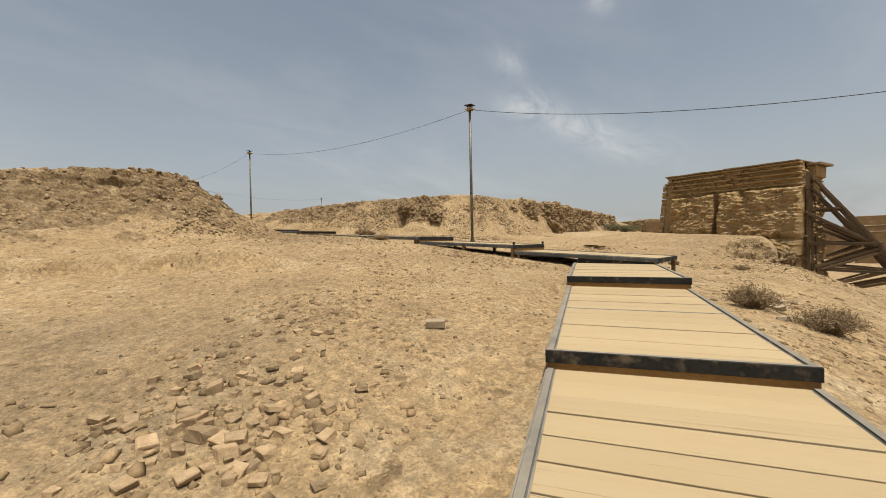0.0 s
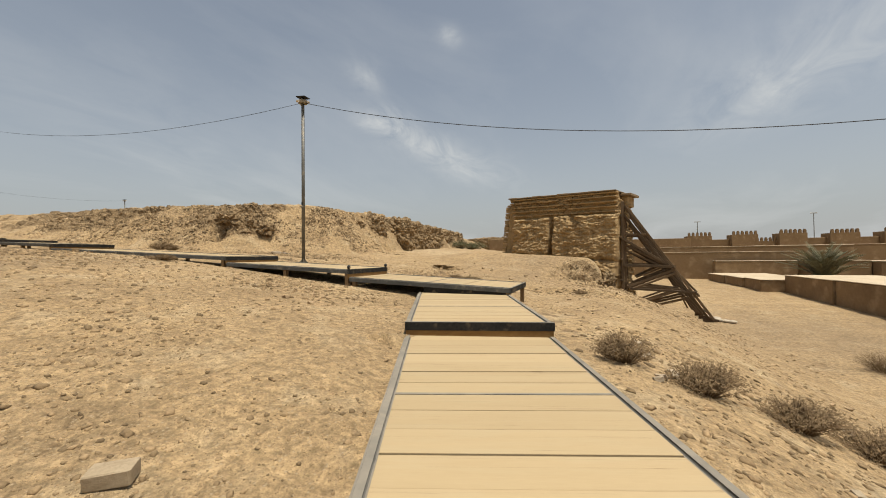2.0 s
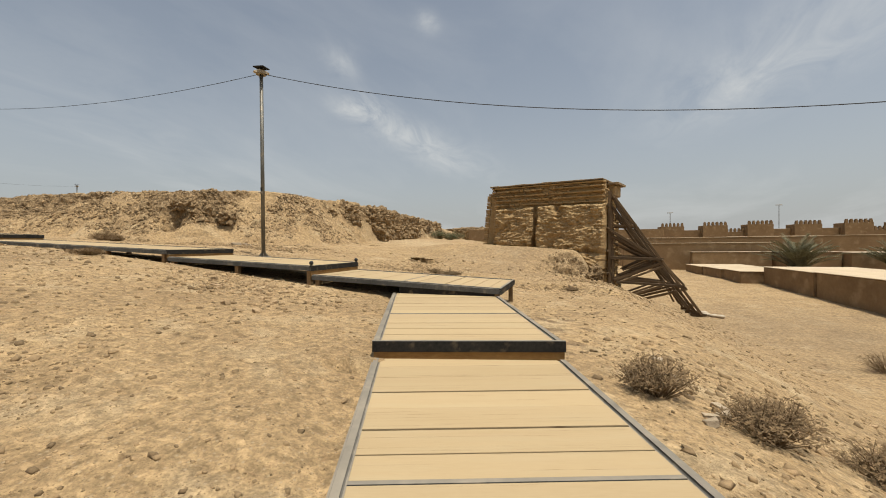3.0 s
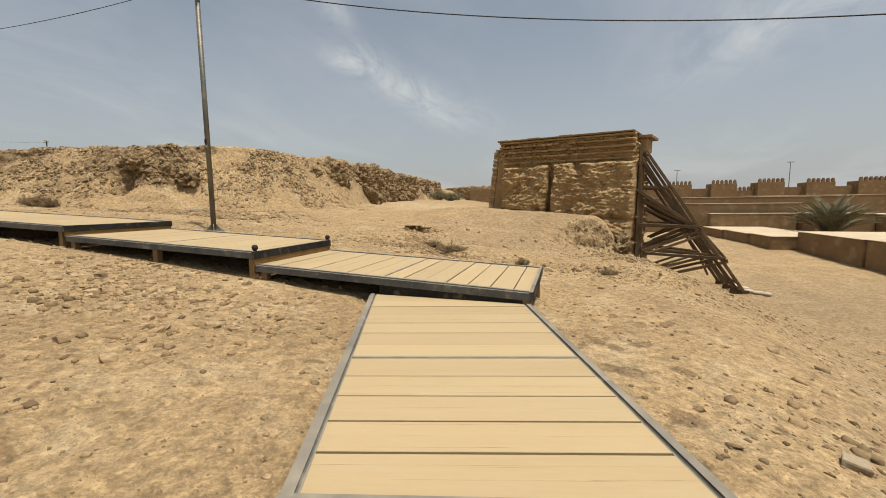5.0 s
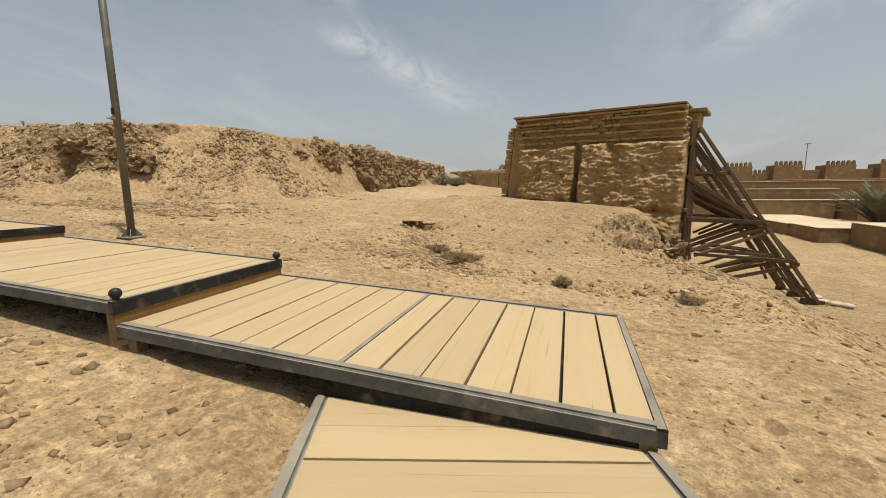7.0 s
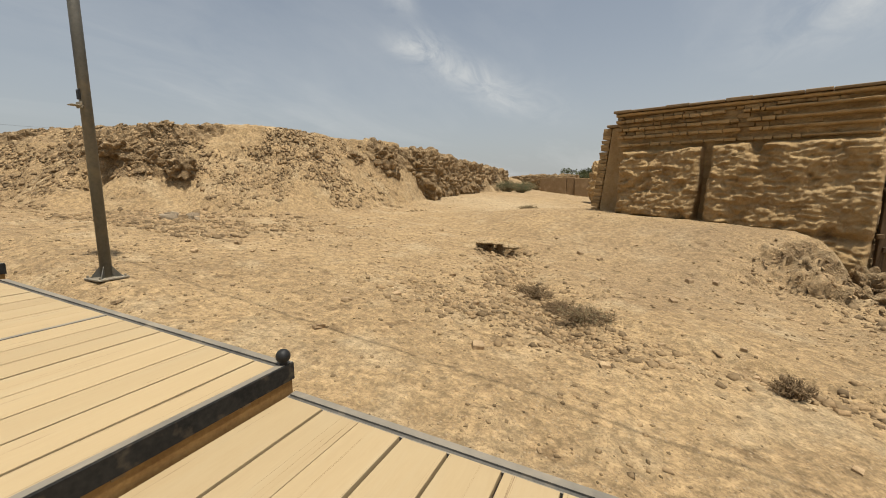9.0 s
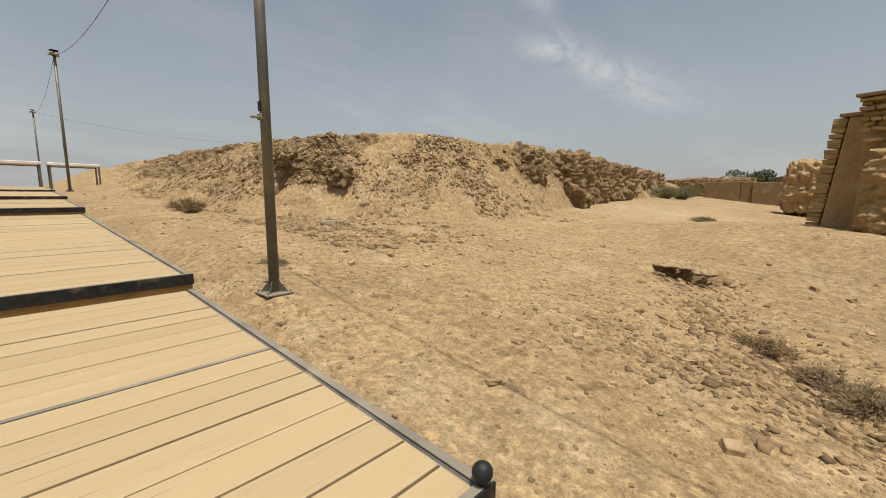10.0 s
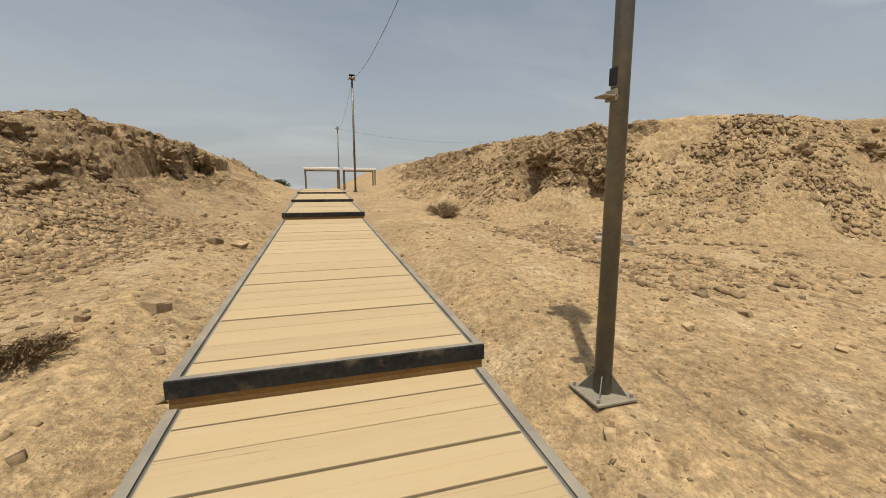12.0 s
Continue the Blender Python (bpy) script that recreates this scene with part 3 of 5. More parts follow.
def build_ground():
    gx, gy = spread(-25.0, 6.0, 0.066, 2500, 1.035), spread(-12.0, 20.0, 0.07, 2500, 1.035)
    X, Y = np.meshgrid(gx, gy, indexing="ij")
    Z, rough = ground_height(X, Y)
    near = np.clip(rough, 0, 1) * ramp01(60, 30, np.hypot(X, Y))
    X2 = X + 0.13 * near * fbm(X, Z * 1.7 + Y, 0.9, 3, 8)
    Y2 = Y + 0.13 * near * fbm(X + 50, Z * 1.7 + Y, 0.9, 3, 10)
    # the broken heads stand out along their own normals, with crevices between
    zx, zy = np.gradient(Z, gx, axis=0), np.gradient(Z, gy, axis=1)
    ln = np.sqrt(1 + zx * zx + zy * zy)
    bank = np.exp(-((X - 1.5) / 1.3) ** 2 - ((Y - 10.3) / 0.75) ** 2)
    broken = np.maximum(near, 0.95 * bank)
    out = (0.42 + 0.30 * bank) * broken * crags(X2, Y2, Z) - 0.24 * bank
    X2, Y2, Z = X2 - out * zx / ln, Y2 - out * zy / ln, Z + out / ln
    GRID.extend((gx, gy, Z))
    crag = near * (1 - bank) + 0.35 * fbm(X, Y, 1.8, 3, 15) > np.where(Y > 1.0, 0.52, 0.34)
    nx, ny = X.shape
    co = np.stack([X2, Y2, Z], -1).reshape(-1, 3).astype(np.float32)
    i = np.arange(nx * ny).reshape(nx, ny)
    quads = np.stack([i[:-1, :-1], i[1:, :-1], i[1:, 1:], i[:-1, 1:]], -1).reshape(-1, 4).astype(np.int32)
    me = bpy.data.meshes.new("ground")
    me.vertices.add(len(co))
    me.vertices.foreach_set("co", co.ravel())
    me.loops.add(quads.size)
    me.loops.foreach_set("vertex_index", quads.ravel())
    me.polygons.add(len(quads))
    me.polygons.foreach_set("loop_start", np.arange(0, quads.size, 4, dtype=np.int32))
    me.polygons.foreach_set("use_smooth", ~crag[:-1, :-1].ravel())
    me.update(calc_edges=True)
    me.materials.append(SAND)
    me.materials.append(CRAG)
    me.polygons.foreach_set("material_index", crag[:-1, :-1].ravel().astype(np.int32))
    return tagged(new("ground", me), "dry sandy earth with gravel, mounds and crumbling banks", "ground", kind="structure")


build_ground()


def surface(x, y):
    """Height of the ground sheet as built, broken heads included."""
    gx, gy, Z = GRID
    i, j = np.clip(np.searchsorted(gx, x) - 1, 0, len(gx) - 2), np.clip(np.searchsorted(gy, y) - 1, 0, len(gy) - 2)
    u, v = (x - gx[i]) / (gx[i + 1] - gx[i]), (y - gy[j]) / (gy[j + 1] - gy[j])
    return (Z[i, j] * (1 - u) + Z[i + 1, j] * u) * (1 - v) + (Z[i, j + 1] * (1 - u) + Z[i + 1, j + 1] * u) * v


# ---- boardwalk ----
DECK_RNG = random.Random(5)


def clip_poly(poly, a, b, c):
    """The part of a polygon where a*x + b*y <= c."""
    out = []
    for (x0, y0), (x1, y1) in zip(poly, poly[1:] + poly[:1]):
        d0, d1 = a * x0 + b * y0 - c, a * x1 + b * y1 - c
        if d0 <= 0:
            out.append((x0, y0))
        if d0 * d1 < 0:
            t = d0 / (d0 - d1)
            out.append((x0 + t * (x1 - x0), y0 + t * (y1 - y0)))
    return out


def piece(name, poly, z0, z1, mat, parent, bevel=0.0, label="", fall=None):
    cx, cy = sum(p[0] for p in poly) / len(poly), sum(p[1] for p in poly) / len(poly)
    bm = prism(bmesh.new(), [(x - cx, y - cy) for x, y in poly], 0, z1 - z0, bevel)
    if fall:
        # the section climbs: fall is its start, its direction and its slope
        start, way, slope = fall
        for v in bm.verts:
            v.co.z += slope * (v.co.x * way.x + v.co.y * way.y)
        z0 += slope * ((cx - start.x) * way.x + (cy - start.y) * way.y)
    ob = part(name, bm, mat, parent, label)
    base = parent.matrix_basis.translation
    ob.matrix_basis = Matrix.Translation((cx - base.x, cy - base.y, z0 - base.z))
    return ob


def boardwalk(left, right, left_end, right_end, z, z_end, step, strips, gaps, cut=None, posts=True, balls=False, across=None):
    """A section from its front edge (left, right) to its far edge, with its top at z and a step of that height at the front."""
    L, R, LE, RE = (Vector((*p, 0)) for p in (left, right, left_end, right_end))
    mid = (L + R + LE + RE) / 4
    deck = thing("boardwalk_section", (mid.x, mid.y, zg(mid.x, mid.y)), "sand-coloured plank boardwalk section with worn grey steel edging", "boardwalk", "boardwalk sections")
    length = ((LE - L).length + (RE - R).length) / 2
    edge, thick = 0.10, 0.045
    u = (R - L).normalized()
    f = (LE - L).normalized()
    fall = (L, f, (z_end - z) / (LE - L).length)
    ang = math.atan2(u.y, u.x) if across is None else radians(across)
    pd = Vector((math.cos(ang), math.sin(ang), 0))
    pn = Vector((-pd.y, pd.x, 0))
    inner = [tuple(p.xy) for p in (L + u * edge + f * 0.05, R - u * edge + f * 0.05, RE - u * edge, LE + u * edge)]

    def lane(t, side):
        """A point at share t of the length; side 0 is the left edge, 1 the right one."""
        a, b = L.lerp(LE, t), R.lerp(RE, t)
        w = (b - a).length
        return a.lerp(b, edge / w) if side == 0 else a.lerp(b, 1 - edge / w)

    # planks across the walk: the gaps between them lie at these distances from the front, and a negative one is a hairline
    hair = {abs(g) for g in gaps if g < 0}
    low, high = (min((Vector((*p, 0)) - L).dot(pn) for p in inner), max((Vector((*p, 0)) - L).dot(pn) for p in inner))
    turn = Matrix.Rotation(ang, 4, "Z")

    def band(d0, d1):
        """The part of the deck between two lines across it."""
        poly = clip_poly(inner, pn.x, pn.y, d1 + L.dot(pn))
        poly = clip_poly(poly, -pn.x, -pn.y, -d0 - L.dot(pn)) if len(poly) > 2 else poly
        if cut and len(poly) > 2:
            poly = clip_poly(poly, *cut)
        return poly

    marks = [low] + sorted([abs(g) for g in gaps if low + 0.05 < abs(g) < high - 0.05] + list(strips)) + [high]
    for m0, m1 in zip(marks, marks[1:]):
        half = [0.024 if m in strips else 0.0032 if m in hair else DECK_RNG.choice((0.0055, 0.007, 0.0085, 0.0105)) * (1.7 if length > 7 else 1.2) for m in (m0, m1)]
        s0, s1 = m0 + half[0], m1 - half[1]
        poly = band(s0, s1)
        if len(poly) < 3 or s1 - s0 < 0.03:
            continue
        dz = DECK_RNG.uniform(-0.004, 0.003)
        ob = piece("plank", poly, z - thick + dz, z + dz - 0.004, PLANK, deck, 0.0025, fall=fall)
        # the plank's own axes lie along its length
        ob.data.transform(turn.inverted())
        ob.matrix_basis = ob.matrix_basis @ turn
    for at in strips:
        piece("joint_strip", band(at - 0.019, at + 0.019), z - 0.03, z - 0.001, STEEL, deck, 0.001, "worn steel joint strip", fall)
    # side channels
    for side, (a, b) in enumerate(((L, LE), (R, RE))):
        inn = (u if side == 0 else -u) * edge
        poly = [tuple(a.xy), tuple((a + inn).xy), tuple((b + inn).xy), tuple(b.xy)]
        if side == 1:
            poly = poly[::-1]
        if cut:
            poly = clip_poly(poly, *cut)
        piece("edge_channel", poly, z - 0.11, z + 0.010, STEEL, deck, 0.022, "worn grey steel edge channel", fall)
    # front fascia with its lip, and the brown riser board below it
    a, b = L - f * 0.004, R - f * 0.004
    q = f * 0.055
    piece("front_fascia", [tuple(a.xy), tuple(b.xy), tuple((b + q).xy), tuple((a + q).xy)], z - 0.115, z + 0.007, FASCIA, deck, 0.005, "black-painted steel front fascia, scuffed")
    a, b, q2 = L + f * 0.004, R + f * 0.004, f * 0.05
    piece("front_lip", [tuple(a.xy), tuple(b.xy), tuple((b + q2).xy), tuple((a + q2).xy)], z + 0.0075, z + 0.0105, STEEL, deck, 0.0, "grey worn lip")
    if step > 0.125:
        a, b, q3 = L + f * 0.006 + u * 0.015, R + f * 0.006 - u * 0.015, f * 0.03
        piece("riser_board", [tuple(a.xy), tuple(b.xy), tuple((b + q3).xy), tuple((a + q3).xy)], z - step - 0.03, z - 0.117, RISER, deck, 0.0, "brown riser board")
    if posts:
        k = 2 if z < 1.0 else max(2, round(length / 2.2) + 1)
        for i in range(k):
            t = 0.02 + 0.95 * i / (k - 1)
            for side in (0, 1):
                p = lane(t, side) + (u * -0.02 if side == 0 else u * 0.02)
                lo, hi = zg(p.x, p.y) - 0.06, z + fall[2] * (p - L).dot(f) - 0.112
                if lo > hi - 0.05:
                    continue
                piece("post", [(p.x - 0.05, p.y - 0.05), (p.x + 0.05, p.y - 0.05), (p.x + 0.05, p.y + 0.05), (p.x - 0.05, p.y + 0.05)], lo, hi, POST, deck, 0.004, "short brown timber post")
        # added unseen sheet: stops light through the gaps, makes them dark; then the joists
        piece("underlay", inner, z - 0.056, z - 0.0505, FASCIA, deck, 0.0, "added unseen dark sheet that stops light through the plank gaps", fall)
        for share in (0.18, 0.5, 0.82):
            a, b = L.lerp(R, share), LE.lerp(RE, share)
            if cut:
                b = b - (b - a) * 0.16
            v = u * 0.03
            piece("joist", [tuple((a - v).xy), tuple((a + v).xy), tuple((b + v).xy), tuple((b - v).xy)][::1], z - 0.13, z - 0.058, POST, deck, fall=fall)
    if balls:
        for p in (L + u * 0.06 + f * 0.03, R - u * 0.06 + f * 0.03):
            bm = tube(bmesh.new(), (0, 0, 0), (0, 0, 0.025), 0.028, 0.028, 12)
            bmesh.ops.create_uvsphere(bm, u_segments=20, v_segments=12, radius=0.05, matrix=Matrix.Translation((0, 0, 0.062)))
            ob = part("ball_knob", bm, BLACK, deck, "round dark ball knob on the corner", True)
            ob.matrix_basis = Matrix.Translation((p.x - mid.x, p.y - mid.y, z + 0.006 - zg(mid.x, mid.y)))
    return deck


P_DIR = Vector((-0.354, 0.935))
S1L, S1R, S2L, S2R = (0.698, -8.039), (2.754, -7.25), (-0.899, -3.802), (1.223, -3.256)
GAPS_P1 = [0.3, 0.62, 0.95, 1.3, 1.62, 2.2, 2.5, 2.8, 3.1, 3.42, 3.74, 4.07, 4.38, 4.70, 5.05, -5.36, -5.70]
GAPS_P2 = [-0.30, 0.60, -0.83, 1.20, -1.55, 1.89, 2.55, 2.88, -3.23, 3.56, -3.92, -4.24]
GAPS_P3 = [0.06, 0.39, 0.71, -1.03, 1.35, -2.03, 2.37, -2.70, -3.04, 3.37, -3.69, 4.05]
GAPS_L1 = [0.27, 0.59, 0.91, 1.22, 1.54, 1.86, 2.48, 2.79, 3.11, 3.42, -3.73, 4.02]
GAPS_L2 = [0.26, 0.52, 0.79, -1.06, 1.34, 1.59, 1.86, -2.40, 2.66, -2.95, 3.22, 3.52, -3.82, 4.09]
GAPS_L3 = [0.26, -0.56, -0.83, 1.11, -1.40, -1.68, 1.96, 2.30, -2.56, 2.83, -3.30, 3.78, 4.18, -4.50, 4.88, 5.32, 5.80, -6.10, 6.41, 6.75, -7.10, 7.45, 7.80, -8.10, 8.45]
GAPS_FAR = [0.33, -0.66, 1.0, 1.34, -1.68, 2.4, 2.7, -3.05, 3.4, 3.75]
boardwalk((S1L[0] - P_DIR.x * 6, S1L[1] - P_DIR.y * 6), (S1R[0] - P_DIR.x * 6, S1R[1] - P_DIR.y * 6), S1L, S1R, -0.27, 0.0, 0.1, (1.92,), GAPS_P1, posts=False, across=20)
boardwalk(S1L, S1R, S2L, S2R, 0.17, 0.355, 0.17, (2.25,), GAPS_P2, posts=False, across=18)
boardwalk(S2L, S2R, (S2L[0] + P_DIR.x * 5.4, S2L[1] + P_DIR.y * 5.4), (S2R[0] + P_DIR.x * 5.4, S2R[1] + P_DIR.y * 5.4), 0.543, 0.655, 0.188, (1.73,), GAPS_P3, cut=(0, 1, 0.03), posts=False, across=15.5)
for x0, x1, z0, z1, step, strips, gaps, balls in ((0.0, -4.36, 0.766, 0.99, 0.05, (2.17,), GAPS_L1, False), (-4.36, -8.70, 1.19, 1.405, 0.2, (2.14,), GAPS_L2, True), (-8.70, -17.5, 1.58, 1.985, 0.175, (), GAPS_L3, False),
                                                  (-17.5, -21.5, 2.155, 2.33, 0.17, (2.04,), GAPS_FAR, False), (-21.5, -25.7, 2.42, 2.59, 0.1, (2.06,), GAPS_FAR, False), (-25.7, -30.0, 2.65, 2.82, 0.1, (2.1,), GAPS_FAR, False)):
    section = boardwalk((x0, 0.0), (x0, 2.2), (x1 + 0.012, 0.0), (x1 + 0.012, 2.2), z0, z1, step, strips, gaps, balls=balls)
    if x0 == 0.0:
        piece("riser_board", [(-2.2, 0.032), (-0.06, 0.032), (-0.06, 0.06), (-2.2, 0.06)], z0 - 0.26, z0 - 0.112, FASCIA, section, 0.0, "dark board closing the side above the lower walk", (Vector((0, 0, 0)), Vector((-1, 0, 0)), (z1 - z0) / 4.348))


# ---- lamp poles and their cable ----
def lamp_pole(x, y, top, label, lean=0.0):
    g = zg(x, y)
    pole = thing("lamp_pole", (x, y, g), label, "lamp pole", "cable poles")
    h = top - g
    pole.matrix_basis = Matrix.Translation((x, y, g)) @ Matrix.Rotation(radians(lean), 4, "Y")
    part("shaft", tube(bmesh.new(), (0, 0, 0.01), (0, 0, h - 0.18), 0.062, 0.055, 20), POLE, pole, smooth=False).data.polygons.foreach_set("use_smooth", [True] * 22)
    part("base_plate", box(bmesh.new(), (-0.17, -0.17, 0.0), (0.17, 0.17, 0.022), 0.004), PALE_STEEL, pole, "dusty square steel base plate")
    for a in range(4):
        c, s = math.cos(a * math.pi / 2 + math.pi / 4), math.sin(a * math.pi / 2 + math.pi / 4)
        bm = bmesh.new()
        w = Vector((-s, c, 0)) * 0.0035
        p = [Vector((c * 0.05, s * 0.05, 0.022)), Vector((c * 0.17, s * 0.17, 0.022)), Vector((c * 0.055, s * 0.055, 0.17))]
        va, vb = [bm.verts.new(q + w) for q in p], [bm.verts.new(q - w) for q in p]
        bm.faces.new(va)
        bm.faces.new(vb[::-1])
        for i in range(3):
            bm.faces.new((va[i], vb[i], vb[(i + 1) % 3], va[(i + 1) % 3]))
        bmesh.ops.recalc_face_normals(bm, faces=bm.faces)
        part("gusset", bm, POLE, pole)
        part("bolt", tube(bmesh.new(), (c * 0.195, s * 0.195, 0.02), (c * 0.195, s * 0.195, 0.05), 0.013, 0.013, 6), PALE_STEEL, pole)
    # hatch and bracket at head height
    part("hatch", box(bmesh.new(), (-0.03, -0.071, 2.16), (0.03, -0.05, 2.27), 0.004), BLACK, pole, "small black service hatch")
    bm = box(bmesh.new(), (-0.05, -0.16, 2.08), (0.05, -0.045, 2.092), 0.002)
    box(bm, (-0.05, -0.075, 2.06), (0.05, -0.055, 2.13), 0.002)
    part("bracket", bm, PALE_STEEL, pole, "small steel bracket")
    # head: box of floodlights under a slanted cap
    bm = tube(bmesh.new(), (0, 0, h - 0.24), (0, 0, h - 0.13), 0.165, 0.18, 16)
    bmesh.ops.bevel(bm, geom=list(bm.edges), offset=0.01, segments=1, affect="EDGES")
    part("head_ring", bm, PALE_STEEL, pole, "pale ring with fittings")
    part("neck", tube(bmesh.new(), (0, 0, h - 0.14), (0, 0, h - 0.02), 0.04, 0.04, 10), BLACK, pole)
    part("cap", box(bmesh.new(), (-0.2, -0.16, -0.03), (0.2, 0.16, 0.005), 0.008, Matrix.Translation((0, 0, h)) @ Matrix.Rotation(radians(5), 4, "Y")), FASCIA, pole, "flat dark cap plate")
    for a in (0.2, 2.4, 4.4):
        c, s = math.cos(a), math.sin(a)
        m = Matrix.Translation((c * 0.21, s * 0.21, h - 0.2)) @ Matrix.Rotation(a, 4, "Z") @ Matrix.Rotation(radians(35), 4, "Y")
        part("floodlight", box(bmesh.new(), (-0.04, -0.05, -0.04), (0.04, 0.05, 0.04), 0.01, m), SANDBAG, pole, "small pale floodlight")
    return Vector((x, y, top - 0.2))


POLE_LABEL = "slim grey steel lamp pole on a bolted base plate"
TOP_A = lamp_pole(-8.2, 2.93, 7.47, POLE_LABEL)
TOP_B = lamp_pole(-30.08, 3.0, 9.1, POLE_LABEL)
TOP_D = lamp_pole(-52, 3.1, 9.4, POLE_LABEL)
TOP_C = lamp_pole(-59.4, 28.5, 9.95, POLE_LABEL)
TOP_E = lamp_pole(14.0, 3.1, 5.03, POLE_LABEL)


def cable(a, b, sag, thick=0.011, name="cable"):
    pts = [a.lerp(b, i / 40) - Vector((0, 0, sag * 4 * (i / 40) * (1 - i / 40))) for i in range(41)]
    base = pts[0]
    bm = bmesh.new()
    rings = []
    d = (b - a).normalized()
    side = d.cross(Vector((0, 0, 1))).normalized()
    for p in pts:
        rings.append([bm.verts.new(p - base + side * thick * math.cos(k * math.pi / 3) + Vector((0, 0, thick * math.sin(k * math.pi / 3)))) for k in range(6)])
    for r, q in zip(rings, rings[1:]):
        for k in range(6):
            bm.faces.new((r[k], r[(k + 1) % 6], q[(k + 1) % 6], q[k]))
    ob = part(name, bm, BLACK, None, smooth=True)
    ob.matrix_basis = Matrix.Translation(base)
    return tagged(ob, "thin black overhead cable slung between lamp poles", "cable", "overhead cables")


cable(TOP_A, TOP_B, 0.75, 0.008)
cable(TOP_A, TOP_E, 1.1)
cable(TOP_B, TOP_D, 0.75, 0.007)
cable(TOP_D, TOP_C, 0.9, 0.007)


# ---- rail frames at the end of the boardwalk ----
def rail_frame(x, y, w, d, h):
    g = zg(x, y)
    fr = thing("canopy_frame", (x, y, g), "low steel frame with a pale flat top beside the boardwalk", "frame", "canopy frames")
    for sx in (-d / 2, d / 2):
        for sy in (-w / 2, w / 2):
            part("leg", box(bmesh.new(), (sx - 0.045, sy - 0.045, -0.2), (sx + 0.045, sy + 0.045, h - 0.1), 0.005), POLE, fr)
    bm = box(bmesh.new(), (-d / 2 - 0.1, -w / 2 - 0.1, h - 0.1), (d / 2 + 0.1, w / 2 + 0.1, h + 0.06), 0.02)
    part("flat_top", bm, WHITE_TOP, fr, "dusty white flat top panel")
    bm = box(bmesh.new(), (-d / 2 + 0.05, -w / 2, h - 0.17), (-d / 2 + 0.1, w / 2, h - 0.11), 0.004)
    part("crossbar", bm, POLE, fr)


rail_frame(-37.5, 1.2, 2.3, 1.3, 1.6)
rail_frame(-38.5, 4.0, 2.3, 1.3, 1.6)

# ---- mud-brick building ----
BU, BN = Vector((0.936, -0.352, -0.044)), Vector((-0.352, -0.936, 0))
B_ORG = Vector((-3.27, 15.75, 0.495))
B_LEN = 6.65
BM = Matrix((BU, BN, Vector((0, 0, 1)))).transposed().to_4x4()
BM.translation = B_ORG


def strata(s, z, k, amp):
    """Relief of the eroded facing: wavy courses, hollows and grain."""
    wave = z + 0.34 * fbm(s * 0.8, z * 0.7, 1.2, 4, k) + 0.02 * s
    saw = (wave / 0.17) % 1.0
    ledge = np.where(saw < 0.8, (saw / 0.8) ** 1.6, (1 - saw) / 0.2)
    worn = np.clip(2.6 * vnoise(s * 1.3 + 9, z * 2.0, k + 1) - 0.7, 0, 1)
    pits = np.clip(fbm(s, z, 0.36, 3, k + 6) - 0.20, 0, 1)
    return amp * (0.055 * ledge * worn + 0.12 * fbm(s, z * 1.1, 0.9, 2, k + 2, 0.5) + 0.06 * (0.25 - np.abs(fbm(s * 0.9, z * 1.5, 0.42, 3, k + 5, 0.6))) + 0.075 * fbm(s * 0.5, z * 2.0, 0.22, 3, k + 9, 0.6) + 0.06 * fbm(s, z * 1.5, 0.1, 2, k + 3) - 0.36 * pits)


def lump_wall(name, s0, s1, z0, z1, out_lo, out_hi, k, parent, mat, label, edge=0.17, step=0.032, amp=1.0, back=0.5, foot=None, notch=None, closed=False):
    """A block of eroded walling from s0 to s1, bulging forward, its rim rounded into the wall behind."""
    ns, nz = int((s1 - s0) / step) + 2, int((z1 - z0) / step) + 2
    S, Z = np.meshgrid(np.linspace(s0, s1, ns), np.linspace(z0, z1, nz), indexing="ij")
    t = (Z - z0) / (z1 - z0)
    out = out_lo + (out_hi - out_lo) * t + strata(S, Z, k, amp)
    rim = np.minimum(np.minimum(S - s0, s1 - S), (z1 - Z) * 1.2) / edge + 0.55 * fbm(S, Z, 0.7, 4, k + 4)
    if closed:
        rim = np.minimum(np.minimum(np.minimum(S - s0, s1 - S), np.minimum(z1 - Z, Z - z0)) / edge + 0.25 * fbm(S, Z, 0.3, 3, k + 4), 1)
        rim[:, 0] = 0
    if notch:
        rim = rim - 2.4 * np.exp(-((S - notch[0]) / 0.09) ** 2) * ramp01(notch[1], notch[1] + 0.5, Z)
    rim[0, :], rim[-1, :], rim[:, -1] = 0, 0, 0
    rim = np.clip(rim, 0, 1)
    rim = np.sqrt(1 - (1 - rim) ** 2)
    out = -back + (out + back) * rim
    if foot:
        # undercut where the wall meets the ground
        out = out - 0.22 * np.exp(-((Z - foot[0] - foot[1] * S - 0.05 * fbm(S, Z, 0.6, 2, k)) / 0.075) ** 2)
    co = np.stack([S, out, Z], -1).reshape(-1, 3)
    i = np.arange(ns * nz).reshape(ns, nz)
    q = np.stack([i[:-1, :-1], i[:-1, 1:], i[1:, 1:], i[1:, :-1]], -1).reshape(-1, 4)
    me = mesh_from(name, co, q.tolist(), mat, True)
    return attach(new(name, me), parent, label)


